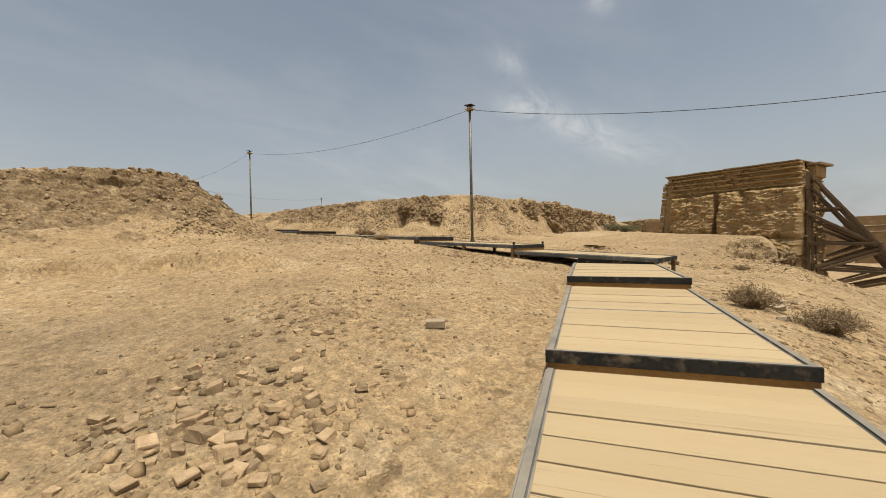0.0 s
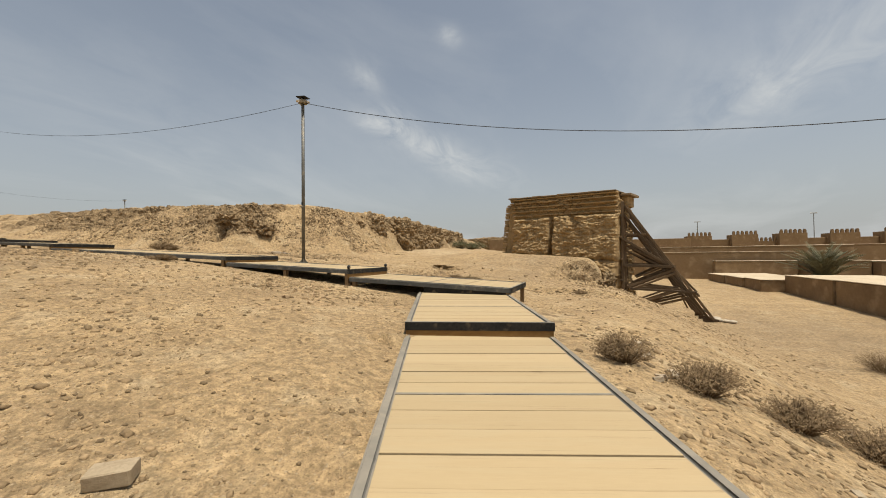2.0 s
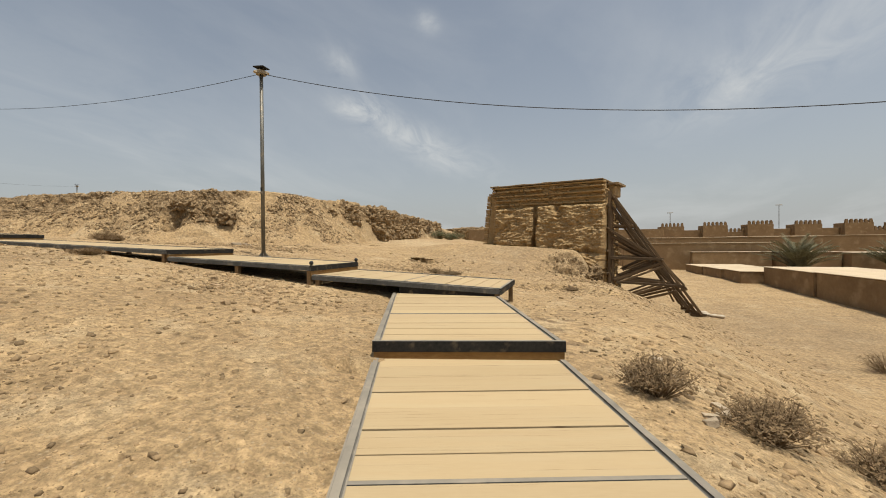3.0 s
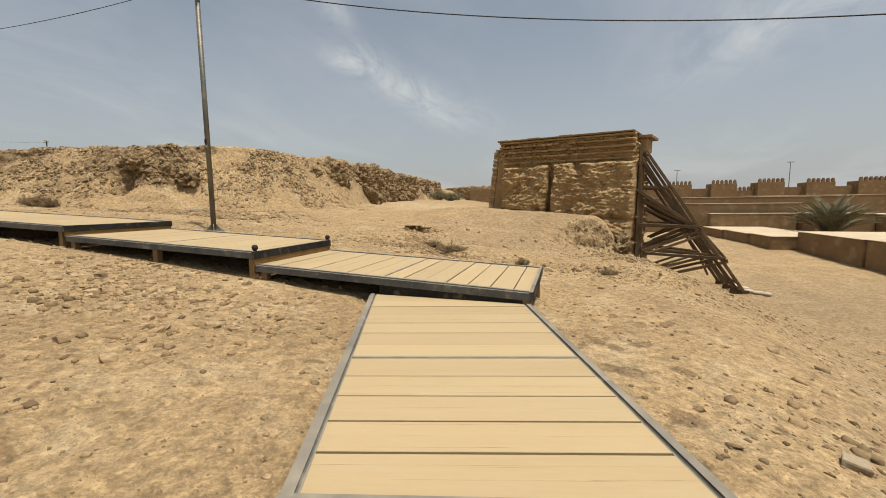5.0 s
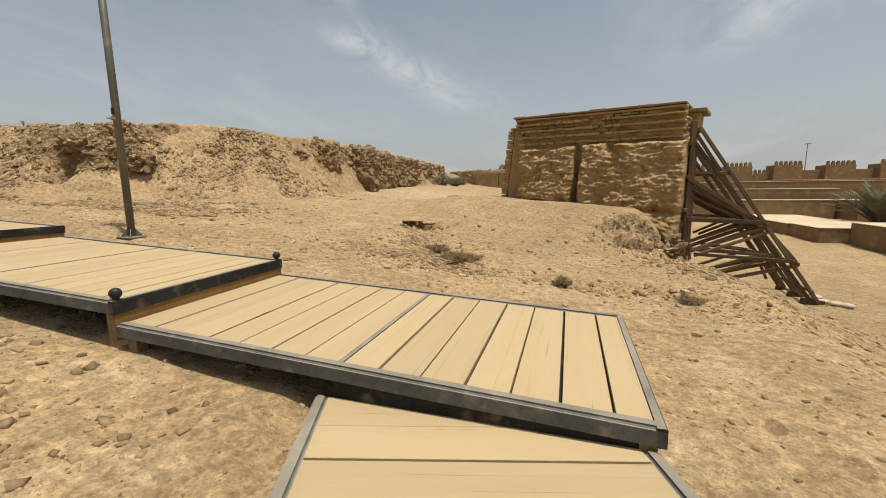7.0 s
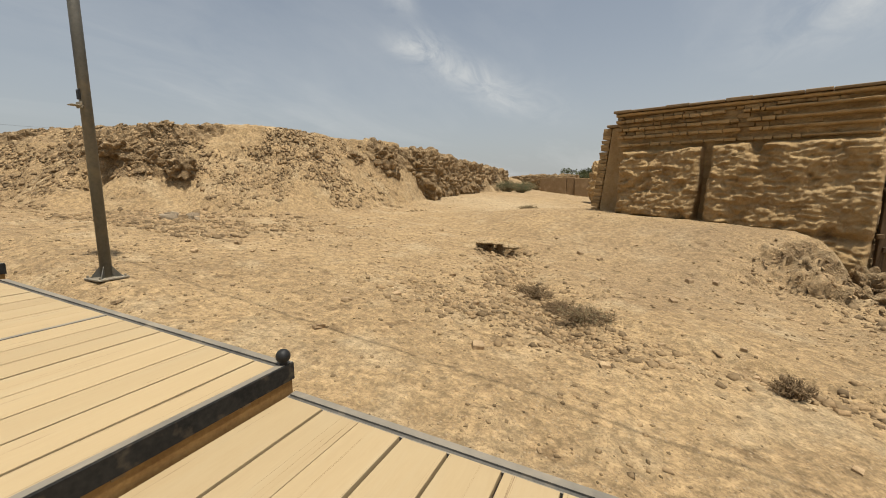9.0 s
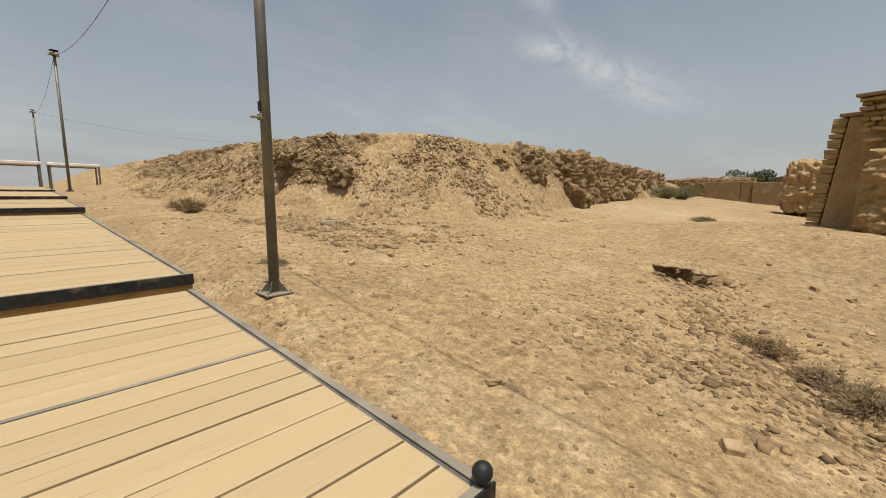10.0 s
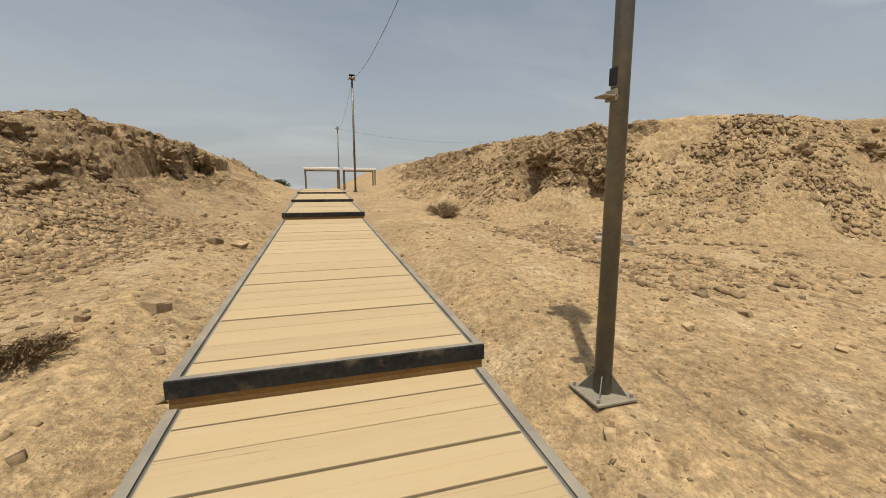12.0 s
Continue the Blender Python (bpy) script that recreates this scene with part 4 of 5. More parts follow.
def mud_building():
    b = thing("mud_brick_building", (0, 0, 0), "eroded mud-brick building remnant with corbelled brick courses under a dark coping", "ruin")
    b.matrix_basis = BM
    rng = random.Random(11)
    D = 2.6
    bm = box(bmesh.new(), (0.5, -D, -2.2), (B_LEN - 0.1, -0.16, 4.33), 0.05)
    part("core_wall", bm, MUD, b, "earth core wall")
    # corbelled courses: height, course depth out of the wall, left start
    courses = [(3.38, 0.095, 0.09, 0.52, True), (3.63, 0.105, 0.13, 0.48, True), (3.745, 0.125, 0.0, 0.5, False), (3.88, 0.105, 0.165, 0.44, True), (4.0, 0.125, 0.01, 0.46, False), (4.14, 0.10, 0.20, 0.40, True), (4.25, 0.10, 0.06, 0.42, False)]
    protos = {}

    def brick(parent, ln, ht, dp, x, y, z, turn=0.0):
        key = (round(ln, 1), round(ht, 2), rng.randrange(5))
        if key not in protos:
            bb = box(bmesh.new(), (0, -dp, 0), (key[0] + 0.0, 0, ht), 0.017)
            for v in bb.verts:
                v.co += Vector((rng.uniform(-1, 1) * 0.012, rng.uniform(-1, 1) * 0.02, rng.uniform(-1, 1) * 0.01))
            me = bpy.data.meshes.new("brick")
            bb.to_mesh(me)
            bb.free()
            me.materials.append(BRICK)
            protos[key] = me
        ob = attach(new("brick", protos[key]), parent)
        ob.matrix_basis = Matrix.Translation((x, y, z)) @ Matrix.Rotation(turn + rng.uniform(-0.06, 0.06), 4, "Z") @ Matrix.Rotation(rng.uniform(-0.12, 0.12), 4, "X") @ Matrix.Diagonal((ln / key[0], 1, 1, 1))

    for z, ht, out, start, proud in courses:
        x, fused = start, rng.uniform(4.4, 6.2)
        while x < fused - 0.05:
            ln = min(rng.choice((0.2, 0.3, 0.3, 0.4)), fused - x)
            if rng.random() > (0.05 if proud else 0.12) and ln > 0.08:
                brick(b, ln - 0.012, ht - 0.01, 0.3, x, out + rng.uniform(-0.04, 0.03), z + rng.uniform(-0.01, 0.01))
            x += ln
        if proud:
            lump_wall("worn_ledge", fused - 0.02, B_LEN + 0.02, z - 0.01, z + ht, out - 0.01, out, 2, b, BRICK, "brick course worn into one ledge", edge=0.03, step=0.02, amp=0.35, back=0.2, closed=True)
    lump_wall("worn_ledge", 0.36, B_LEN + 0.03, 4.345, 4.46, 0.14, 0.17, 7, b, BRICK, "plain mud ledge under the coping", edge=0.03, step=0.025, amp=0.35, back=0.2, closed=True)
    # coping slabs with an uneven edge
    x = 0.33
    while x < B_LEN:
        ln = min(rng.uniform(0.5, 1.1), B_LEN + 0.03 - x)
        bm = box(bmesh.new(), (x, -D + 0.1, 4.462), (x + ln - 0.012, 0.25 + rng.uniform(-0.04, 0.03), 4.535 + rng.uniform(-0.015, 0.02)), 0.012)
        part("coping_slab", bm, CAP, b, "dark weathered coping slab")
        x += ln
    # lower eroded facings, parted by upright slots
    lump_wall("eroded_facing", 0.62, 3.06, 0.5, 3.27, 0.60, 0.30, 1, b, MUD, "weathered layered earth facing", foot=(1.16, -0.05), amp=1.15)
    lump_wall("eroded_facing", 3.20, 6.84, 0.1, 3.33, 0.70, 0.30, 8, b, MUD, "weathered layered earth facing", foot=(1.16, -0.05), notch=(4.33, 2.75), amp=1.15)
    lump_wall("earth_plinth", 0.3, 6.75, -1.8, 1.0, 0.36, 0.2, 6, b, MUD, "crumbling earth plinth", edge=0.2)
    lump_wall("upper_face", 0.45, 6.64, 2.7, 4.46, -0.07, -0.06, 10, b, MUD, "smoothed earth face", edge=0.05, amp=0.35)
    # brick pier at the far end
    for i in range(22):
        z = 1.15 + i * 0.135
        brick(b, 0.6, 0.122, 0.3, -0.34 + 0.013 * i, -0.62 + rng.uniform(-0.01, 0.02), z, radians(-90))
    bm = box(bmesh.new(), (-0.30, -1.6, 0.5), (0.55, -0.56, 4.12), 0.03)
    for v in bm.verts:
        if v.co.x < 0.2:
            v.co.x += 0.29 * (v.co.z - 1.0) / 3.1
    part("pier_core", bm, MUD, b, "smooth brown earth face of the end pier")
    part("pier_slab", box(bmesh.new(), (-0.2, -1.7, 4.13), (0.55, -0.5, 4.22), 0.012), CAP, b, "dark coping slab")
    # the end by the shores: coping and rough side wall
    part("end_slab", box(bmesh.new(), (B_LEN - 0.05, -2.2, 4.3), (B_LEN + 0.5, -0.75, 4.42), 0.012), CAP, b, "dark coping slab")
    part("end_corbel", box(bmesh.new(), (B_LEN - 0.1, -2.0, 3.75), (B_LEN + 0.3, -0.9, 4.3), 0.03), MUD, b)
    side = lump_wall("end_wall", 0.0, 2.5, -2.0, 4.2, 0.35, 0.1, 3, b, MUD, "crumbling earth end wall", amp=1.2)
    side.matrix_basis = Matrix.Translation((B_LEN - 0.05, -0.05, 0)) @ Matrix.Rotation(radians(-90), 4, "Z")
    return b


mud_building()


# ---- timber shores against the end of the building ----
def shores():
    rng = random.Random(3)
    sh = thing("timber_shoring", (4.2, 14.4, zg(4.2, 14.4)), "weathered timber raking shores propping the building's end", "scaffold")
    base = sh.matrix_basis.translation.copy()

    def bar(name, a, b, w=0.12, d=0.12):
        a, b = Vector(a) - base, Vector(b) - base
        me = beam(bmesh.new(), (0, 0, 0), (0, 0, (b - a).length), w, d, 0.01)
        q = (b - a).to_track_quat("Z", "Y").to_matrix().to_4x4()
        q.translation = a
        ob = part(name, me, TIMBER, sh)
        ob.matrix_basis = q

    # one frame in its own plane: name, x and z at both ends, size
    frame_bars = (("raking_shore", 3.46, 4.04, 7.23, -1.66, 0.11), ("raking_shore", 3.39, 3.55, 7.03, -1.60, 0.10), ("tie", 3.2, 2.57, 4.53, 2.51, 0.10), ("raking_shore", 3.3, 2.33, 5.35, 0.98, 0.13),
                  ("raking_shore", 3.3, 2.10, 5.50, 0.83, 0.11), ("brace", 3.3, 1.80, 5.02, 0.94, 0.09), ("tie", 3.3, 0.97, 5.66, 0.89, 0.14), ("brace", 3.5, -0.13, 5.67, 0.75, 0.12), ("brace", 3.9, 0.35, 5.02, 0.82, 0.08),
                  ("brace", 3.6, -0.28, 5.71, 0.59, 0.10), ("brace", 5.29, 0.68, 6.02, -0.19, 0.08), ("raking_shore", 5.61, 0.79, 6.58, -0.36, 0.09), ("tie", 3.6, -0.22, 6.53, -0.36, 0.11), ("tie", 4.0, -0.03, 5.94, -0.23, 0.08),
                  ("brace", 4.0, -1.26, 6.70, -0.51, 0.11), ("brace", 3.8, -1.01, 5.78, -0.29, 0.09), ("brace", 6.05, -0.58, 6.61, -1.35, 0.08))
    wall_x = 3.28
    for k, y0 in enumerate((13.4, 14.25, 15.1)):
        xw = wall_x + 0.12 * k
        bar("wall_post", (xw, y0, zg(xw, y0) - 0.3), (xw + 0.04, y0, 4.25), 0.15, 0.13)
        bar("wall_post", (xw + 0.17, y0 + 0.1, zg(xw, y0) - 0.3), (xw + 0.15, y0 + 0.1, 3.5 - 0.3 * k), 0.1, 0.09)
        for i, (name, xa, za, xb, zb, w) in enumerate(frame_bars):
            dy, dz = 0.085 * (i % 3 - 1), rng.uniform(-0.05, 0.05) * (k > 0)
            bar(name, (xa + 0.05 * k, y0 + dy, za + dz), (xb - 0.06 * k, y0 + dy + rng.uniform(-0.05, 0.05), zb + dz), w, 0.085)
        bar("sole_plate", (6.8, y0, -1.66), (7.45, y0, -1.74), 0.2, 0.08)
    # lacing between the frames
    for xa, za in ((3.5, 3.9), (4.45, 2.55), (5.6, 0.85), (6.55, -0.42), (7.0, -1.3)):
        bar("lacing", (xa, 13.2, za), (xa, 15.3, za + rng.uniform(-0.06, 0.06)), 0.09, 0.08)
    bar("lacing", (3.4, 13.3, -0.5), (3.6, 15.2, 1.8), 0.08, 0.06)
    bar("lacing", (3.3, 13.4, 1.0), (3.6, 15.2, 3.4), 0.08, 0.06)
    for i in range(4):
        z = 0.2 + 1.1 * i
        bar("wall_plate", (wall_x - 0.08, 13.2, z), (wall_x + 0.3, 15.3, z + rng.uniform(-0.05, 0.05)), 0.1, 0.12)
    bar("loose_board", (3.45, 12.2, -0.62), (4.0, 12.0, -0.75), 0.42, 0.03)
    # sacks that weigh down the feet
    for i, (x, y) in enumerate(((7.45, 13.5), (7.75, 13.35), (7.5, 14.0), (7.3, 14.6), (7.95, 13.2), (7.2, 15.0))):
        bm = bmesh.new()
        bmesh.ops.create_icosphere(bm, subdivisions=2, radius=1.0)
        for v in bm.verts:
            k = 1 + 0.12 * noise.noise(v.co * 2 + Vector((i * 5, 0, 0)))
            v.co = Vector((v.co.x * 0.2 * k, v.co.y * 0.13 * k, v.co.z * 0.08 * k))
        ob = part("sandbag", bm, SANDBAG, None, smooth=True)
        ob.matrix_basis = pose(x, y, zg(x, y) + 0.06, rng.uniform(-8, 8), rng.uniform(-8, 8), rng.uniform(0, 180))
        tagged(ob, "pale worn sandbag lying at the foot of the shores", "sandbag", "sandbags")


shores()


# ---- low plastered walls ----
def low_wall(x0, y0, x1, y1, z0, z1, top=True):
    ob = thing("low_wall", ((x0 + x1) / 2, (y0 + y1) / 2, z0), "low tan plastered wall with a pale flat top", "wall", "low plastered walls")
    w, d, h = (x1 - x0) / 2, (y1 - y0) / 2, z1 - z0
    part("wall_body", box(bmesh.new(), (-w, -d, -0.5), (w, d, h - 0.05), 0.04), PLASTER, ob)
    if top:
        part("wall_top", box(bmesh.new(), (-w - 0.03, -d - 0.03, h - 0.048), (w + 0.03, d + 0.03, h), 0.02), PALE_TOP, ob, "pale dusty top")
    return ob


for y0, y1, x0, x1, zt in ((2.0, 10.9, 15.05, 20, 0.03), (11.0, 20.4, 15.0, 20, 0.06), (20.5, 26.6, 14.9, 20, 0.05), (26.75, 30.0, 13.5, 18.5, -0.30), (30.1, 34.6, 13.35, 18.5, -0.33), (34.7, 39.5, 13.2, 18, -0.36), (39.6, 46.0, 14.4, 18, -0.5), (46.1, 54, 14.6, 18, -0.55), (54.1, 64, 15, 18, -0.6)):
    low_wall(x0, y0, x1, y1, -2.0, zt - 0.13)
low_wall(7.5, 42.0, 22.0, 43.0, -1.9, 1.7)
low_wall(14.0, 40.3, 21.0, 41.2, -1.9, 0.75)
low_wall(4.0, 50.0, 30.0, 51.0, -1.9, 2.4)
low_wall(21.3, 38.0, 25.5, 41.0, -1.9, 0.78)
low_wall(25.6, 37.0, 46.0, 40.5, -1.9, 0.72)
low_wall(24.0, 60.0, 70.0, 61.2, -1.9, 2.6)
low_wall(-11.5, 46.0, -8.76, 46.8, 1.6, 3.85, False)
low_wall(-8.74, 46.2, -7.87, 46.9, 1.6, 3.88, False)
low_wall(-7.85, 46.0, -4.5, 46.8, 1.6, 3.76, False)


# ---- far crenellated walls ----
def far_walls():
    y = 133.0
    fw = thing("fortified_wall", (60, y, -1.5), "long tan crenellated wall with square towers", "city wall")

    def run(name, x0, x1, y0, y1, z1, tooth):
        part(name, box(bmesh.new(), (x0 - 60, y0 - y, 0), (x1 - 60, y1 - y, z1 + 1.5), 0.05), PLASTER, fw)
        n = int((x1 - x0) / tooth)
        for i in range(n):
            cx = x0 + (i + 0.5) * (x1 - x0) / n - 60
            t = tooth * 0.3
            bm = box(bmesh.new(), (cx - t, y0 - y, z1 + 1.5), (cx + t, y0 - y + 0.7, z1 + 1.5 + 0.75), 0.0)
            box(bm, (cx - t * 0.55, y0 - y, z1 + 1.5 + 0.75), (cx + t * 0.55, y0 - y + 0.7, z1 + 1.5 + 1.05), 0.0)
            part("merlon", bm, PLASTER, fw)

    x = 29.5
    k = 0
    while x < 150:
        run("tower", x, x + 6.4, y - 2.0, y + 3.0, 6.85 + 0.12 * (k % 3), 1.05)
        if k % 3 == 1:
            run("curtain", x + 6.4, x + 11.6, y, y + 2, 5.0, 1.0)
        else:
            part("curtain", box(bmesh.new(), (x + 6.4 - 60, 0, 0), (x + 11.6 - 60, 2, 6.0 + 1.2), 0.05), PLASTER, fw)
        x += 11.4
        k += 1
    part("gate_block", box(bmesh.new(), (14 - 60, -6, 0), (29.5 - 60, 6, 7.6), 0.05), PLASTER, fw)
    part("doorway", box(bmesh.new(), (27.0 - 60, -6.05, 2.0), (28.0 - 60, -5.9, 5.0), 0.0), CAP, fw)


far_walls()


def street_mast(x, y, top):
    g = -1.6
    m = thing("lamp_mast", (x, y, g), "tall slim street lamp mast beyond the walls", "lamp mast", "lamp masts")
    part("mast", tube(bmesh.new(), (0, 0, 0), (0, 0, top - g), 0.16, 0.1, 8), POLE, m)
    part("lamp_arm", box(bmesh.new(), (-1.0, -0.12, top - g - 0.1), (1.0, 0.12, top - g + 0.15), 0.03), PALE_STEEL, m)


street_mast(73.9, 164.0, 15.0)
street_mast(38.5, 160.0, 13.0)
street_mast(128, 170.0, 14.5)


# ---- far land: low walls, stumps, trees ----
def stump(name, x, y, z, rx, ry, rz, k, label, category, boxy=0.5, turn=0.0, sub=4, amp=0.16, mat=None):
    """An eroded lump of old walling: a squarish mass broken by noise."""
    bm = bmesh.new()
    bmesh.ops.create_icosphere(bm, subdivisions=sub, radius=1.0)
    p = np.array([v.co for v in bm.verts])
    p = p + boxy * (p / np.abs(p).max(1)[:, None] - p)
    way = p / np.linalg.norm(p, axis=1)[:, None]
    size = np.array((rx, ry, rz))
    w = p * size
    off = np.array((k * 7.3 + 40, k * 3.1 + 40, 40.0))
    least = min(1.0, min(rx, ry, rz) / 0.8)
    big = vnoise3(*(w / (0.9 * least) + off).T, 0) - 0.5
    fine = crags(*(w / (0.35 + 0.65 * least) + off).T)
    w = w + way * (least * amp * (1.3 * big + 2.6 * fine))[:, None]
    for v, q in zip(bm.verts, w):
        v.co = q
    ob = part(name, bm, mat or MUD, None, smooth=mat is SAND)
    ob.matrix_basis = pose(x, y, z, 0, 0, turn)
    return tagged(ob, label, category, "eroded wall stumps", "structure")


STUMP = "crumbling brown earth outcrop of old walling"
for k, (x, y, z, rx, ry, rz, boxy, turn) in enumerate((
        (-11.9, 18.4, 3.1, 0.95, 1.0, 1.4, 0.55, 20), (-12.6, 15.9, 3.55, 0.8, 1.2, 0.9, 0.45, 30), (-12.25, 21.3, 3.0, 0.9, 2.1, 1.35, 0.6, 5), (-12.6, 25.4, 3.1, 0.9, 2.4, 1.25, 0.6, -4),
        (-12.95, 30.4, 3.1, 0.9, 2.7, 1.2, 0.6, 3), (-13.7, 36.5, 3.2, 0.9, 3.0, 1.2, 0.6, 6))):
    stump("earth_outcrop", x, y, z, rx, ry, rz, k, STUMP, "outcrop", boxy, turn, 6 if k < 4 else 5, 0.15, CRAG)
for k, (x, y, z, rx, ry, rz, turn) in enumerate((
        (-18.1, -4.45, 3.15, 0.75, 0.45, 0.26, 8), (-16.3, -4.6, 2.8, 0.85, 0.5, 0.24, -12), (-17.3, -4.75, 3.35, 0.8, 0.45, 0.3, 15), (-22.0, -4.1, 3.75, 0.9, 0.4, 0.4, 0), (-15.6, -5.5, 3.0, 0.7, 0.6, 0.3, -30), (-20.3, -4.5, 3.6, 0.7, 0.4, 0.3, 5), (-17.6, -5.5, 4.0, 0.7, 0.4, 0.25, 10), (-26.0, -3.8, 3.9, 1.0, 0.4, 0.4, 0),
        (-17.4, 7.85, 3.75, 0.6, 0.5, 0.3, -10), (-18.3, 7.65, 3.45, 0.4, 0.35, 0.4, 0), (-16.4, 8.2, 3.3, 0.55, 0.35, 0.4, 12), (-15.3, 8.55, 3.1, 0.45, 0.35, 0.36, 25), (-12.9, 13.9, 3.5, 0.5, 0.8, 0.5, 0), (-12.9, 12.2, 3.4, 0.4, 0.7, 0.35, 10))):
    stump("earth_outcrop", x, y, z, rx, ry, rz, 80 + k, "dark crumbling earth ledge breaking out of the mound's face", "outcrop", 0.35, turn, 5, 0.34, CRAG)
for k, (x, y, dz, rx, ry, rz, turn) in enumerate(((2.25, 11.1, -0.05, 0.4, 0.35, 0.25, -10), (2.5, 12.0, 0.0, 0.35, 0.5, 0.5, 0))):
    stump("earth_outcrop", x, y, zg(x, y) + dz, rx, ry, rz, 60 + k, "crumbling undercut earth lump on the bank below the building", "outcrop", 0.35, turn, 5, 0.46, CRAG)
for k, (x, y, rx, ry, rz, turn) in enumerate(((-5.62, 10.03, 0.25, 0.24, 0.06, 8), (-5.22, 10.02, 0.24, 0.22, 0.05, -22), (-4.88, 9.93, 0.2, 0.22, 0.06, 30))):
    stump("pit_crust", x, y, zg(x, y + 0.42) - 0.055, rx, ry, rz, 31 + k, "thin earth crust overhanging a small dark pit", "outcrop", 0.05, turn, 5, 0.45, SAND)
stump("ruined_pier", -3.75, 31.0, 2.9, 1.25, 1.3, 1.55, 21, "rounded eroded mud-brick pier standing beyond the building", "ruin", 0.6, 0, 5, 0.17)
stump("earth_bank", -13.5, 58, 3.0, 5.0, 1.5, 1.6, 22, "low earth bank closing the path between the mounds", "bank", 0.7, 0, 6, 0.16, CRAG)


def leaf_cloud(bm, rng, n, centre, size, leaf):
    cx, cy, cz = centre
    for _ in range(n):
        d = Vector((rng.gauss(0, 1), rng.gauss(0, 1), rng.gauss(0, 1))).normalized() * rng.random() ** 0.45
        p = Vector((cx + d.x * size[0], cy + d.y * size[1], cz + d.z * size[2]))
        a = Vector((rng.gauss(0, 1), rng.gauss(0, 1), rng.gauss(0, 1))).normalized() * leaf
        b = a.cross(Vector((rng.gauss(0, 1), rng.gauss(0, 1), rng.gauss(0, 1)))).normalized() * leaf * 0.5
        bm.faces.new([bm.verts.new(q) for q in (p - a, p + b, p + a, p - b)])


def far_tree(x, y, g, h, w, k):
    rng = random.Random(100 + k)
    t = thing("tree", (x, y, g), "distant dusty green tree with a broad uneven crown", "tree", "far trees")
    bm = tube(bmesh.new(), (0, 0, -0.3), (0.1, 0, h * 0.45), h * 0.05, h * 0.03, 8)
    for i in range(4):
        a = i * 1.7 + k
        tube(bm, (0.08, 0, h * 0.35), (math.cos(a) * w * 0.5, math.sin(a) * w * 0.5, h * 0.65), h * 0.022, h * 0.01, 6)
    part("trunk", bm, TIMBER, t)
    bm = bmesh.new()
    for i in range(7):
        leaf_cloud(bm, rng, 220, (rng.uniform(-w, w) * 0.7, rng.uniform(-w, w) * 0.7, h * rng.uniform(0.5, 0.85)), (w * 0.5, w * 0.5, h * 0.2), h * 0.045)
    part("crown", bm, GREEN, t)


for k, (x, y, g, h, w) in enumerate(((-100, -7.2, 1.7, 3.2, 2.2), (-103, -9.6, 1.7, 2.8, 2.0), (-14, 104, 2.2, 5.5, 3.8), (-11.5, 108, 1.6, 5.0, 3.6), (-8, 106, 2.2, 5.0, 3.5), (72, 92, -1.5, 6.0, 4.5), (66, 84, -1.5, 5.0, 4.2), (84, 90, -1.5, 6.5, 5.0))):
    far_tree(x, y, g, h, w, k)


# ---- palm beyond the low walls ----
def palm(x, y, g, h, spread_, k):
    rng = random.Random(50 + k)
    p = thing("date_palm", (x, y, g), "short date palm with drooping grey-green fronds", "palm")
    part("trunk", tube(bmesh.new(), (0, 0, -0.3), (0, 0, h * 0.5), 0.28, 0.22, 10), TIMBER, p)
    for i in range(80):
        a = i * 2.399
        el = radians(rng.uniform(56, 96))
        ln = spread_ * rng.uniform(0.8, 1.1)
        bm = bmesh.new()
        pts, pos, e = [], Vector((0, 0, h * 0.5)), el
        for j in range(11):
            pts.append(pos.copy())
            pos = pos + Vector((math.cos(a) * math.cos(e), math.sin(a) * math.cos(e), math.sin(e))) * ln / 10
            e -= radians(rng.uniform(3, 9))
        for j in range(10):
            d = (pts[j + 1] - pts[j]).normalized()
            side = d.cross(Vector((0, 0, 1))).normalized()
            up = side.cross(d)
            for q in range(3):
                b = pts[j].lerp(pts[j + 1], q / 3)
                for sgn in (-1, 1):
                    tip = b + (d * 0.6 + side * sgn * 0.75 + up * 0.25) * 0.55 * (1.1 - abs(j - 4) / 9)
                    bm.faces.new([bm.verts.new(v) for v in (b - d * 0.03, tip, b + d * 0.05)])
        for j in range(10):
            r0 = 0.025 * (1 - j / 11)
            tube(bm, pts[j], pts[j + 1], r0, r0 * 0.9, 4)
        part("frond", bm, PALM_LEAF, p)


palm(19.9, 33.0, -1.6, 0.9, 3.7, 0)
palm(27.5, 34.5, -1.6, 0.8, 3.2, 1)


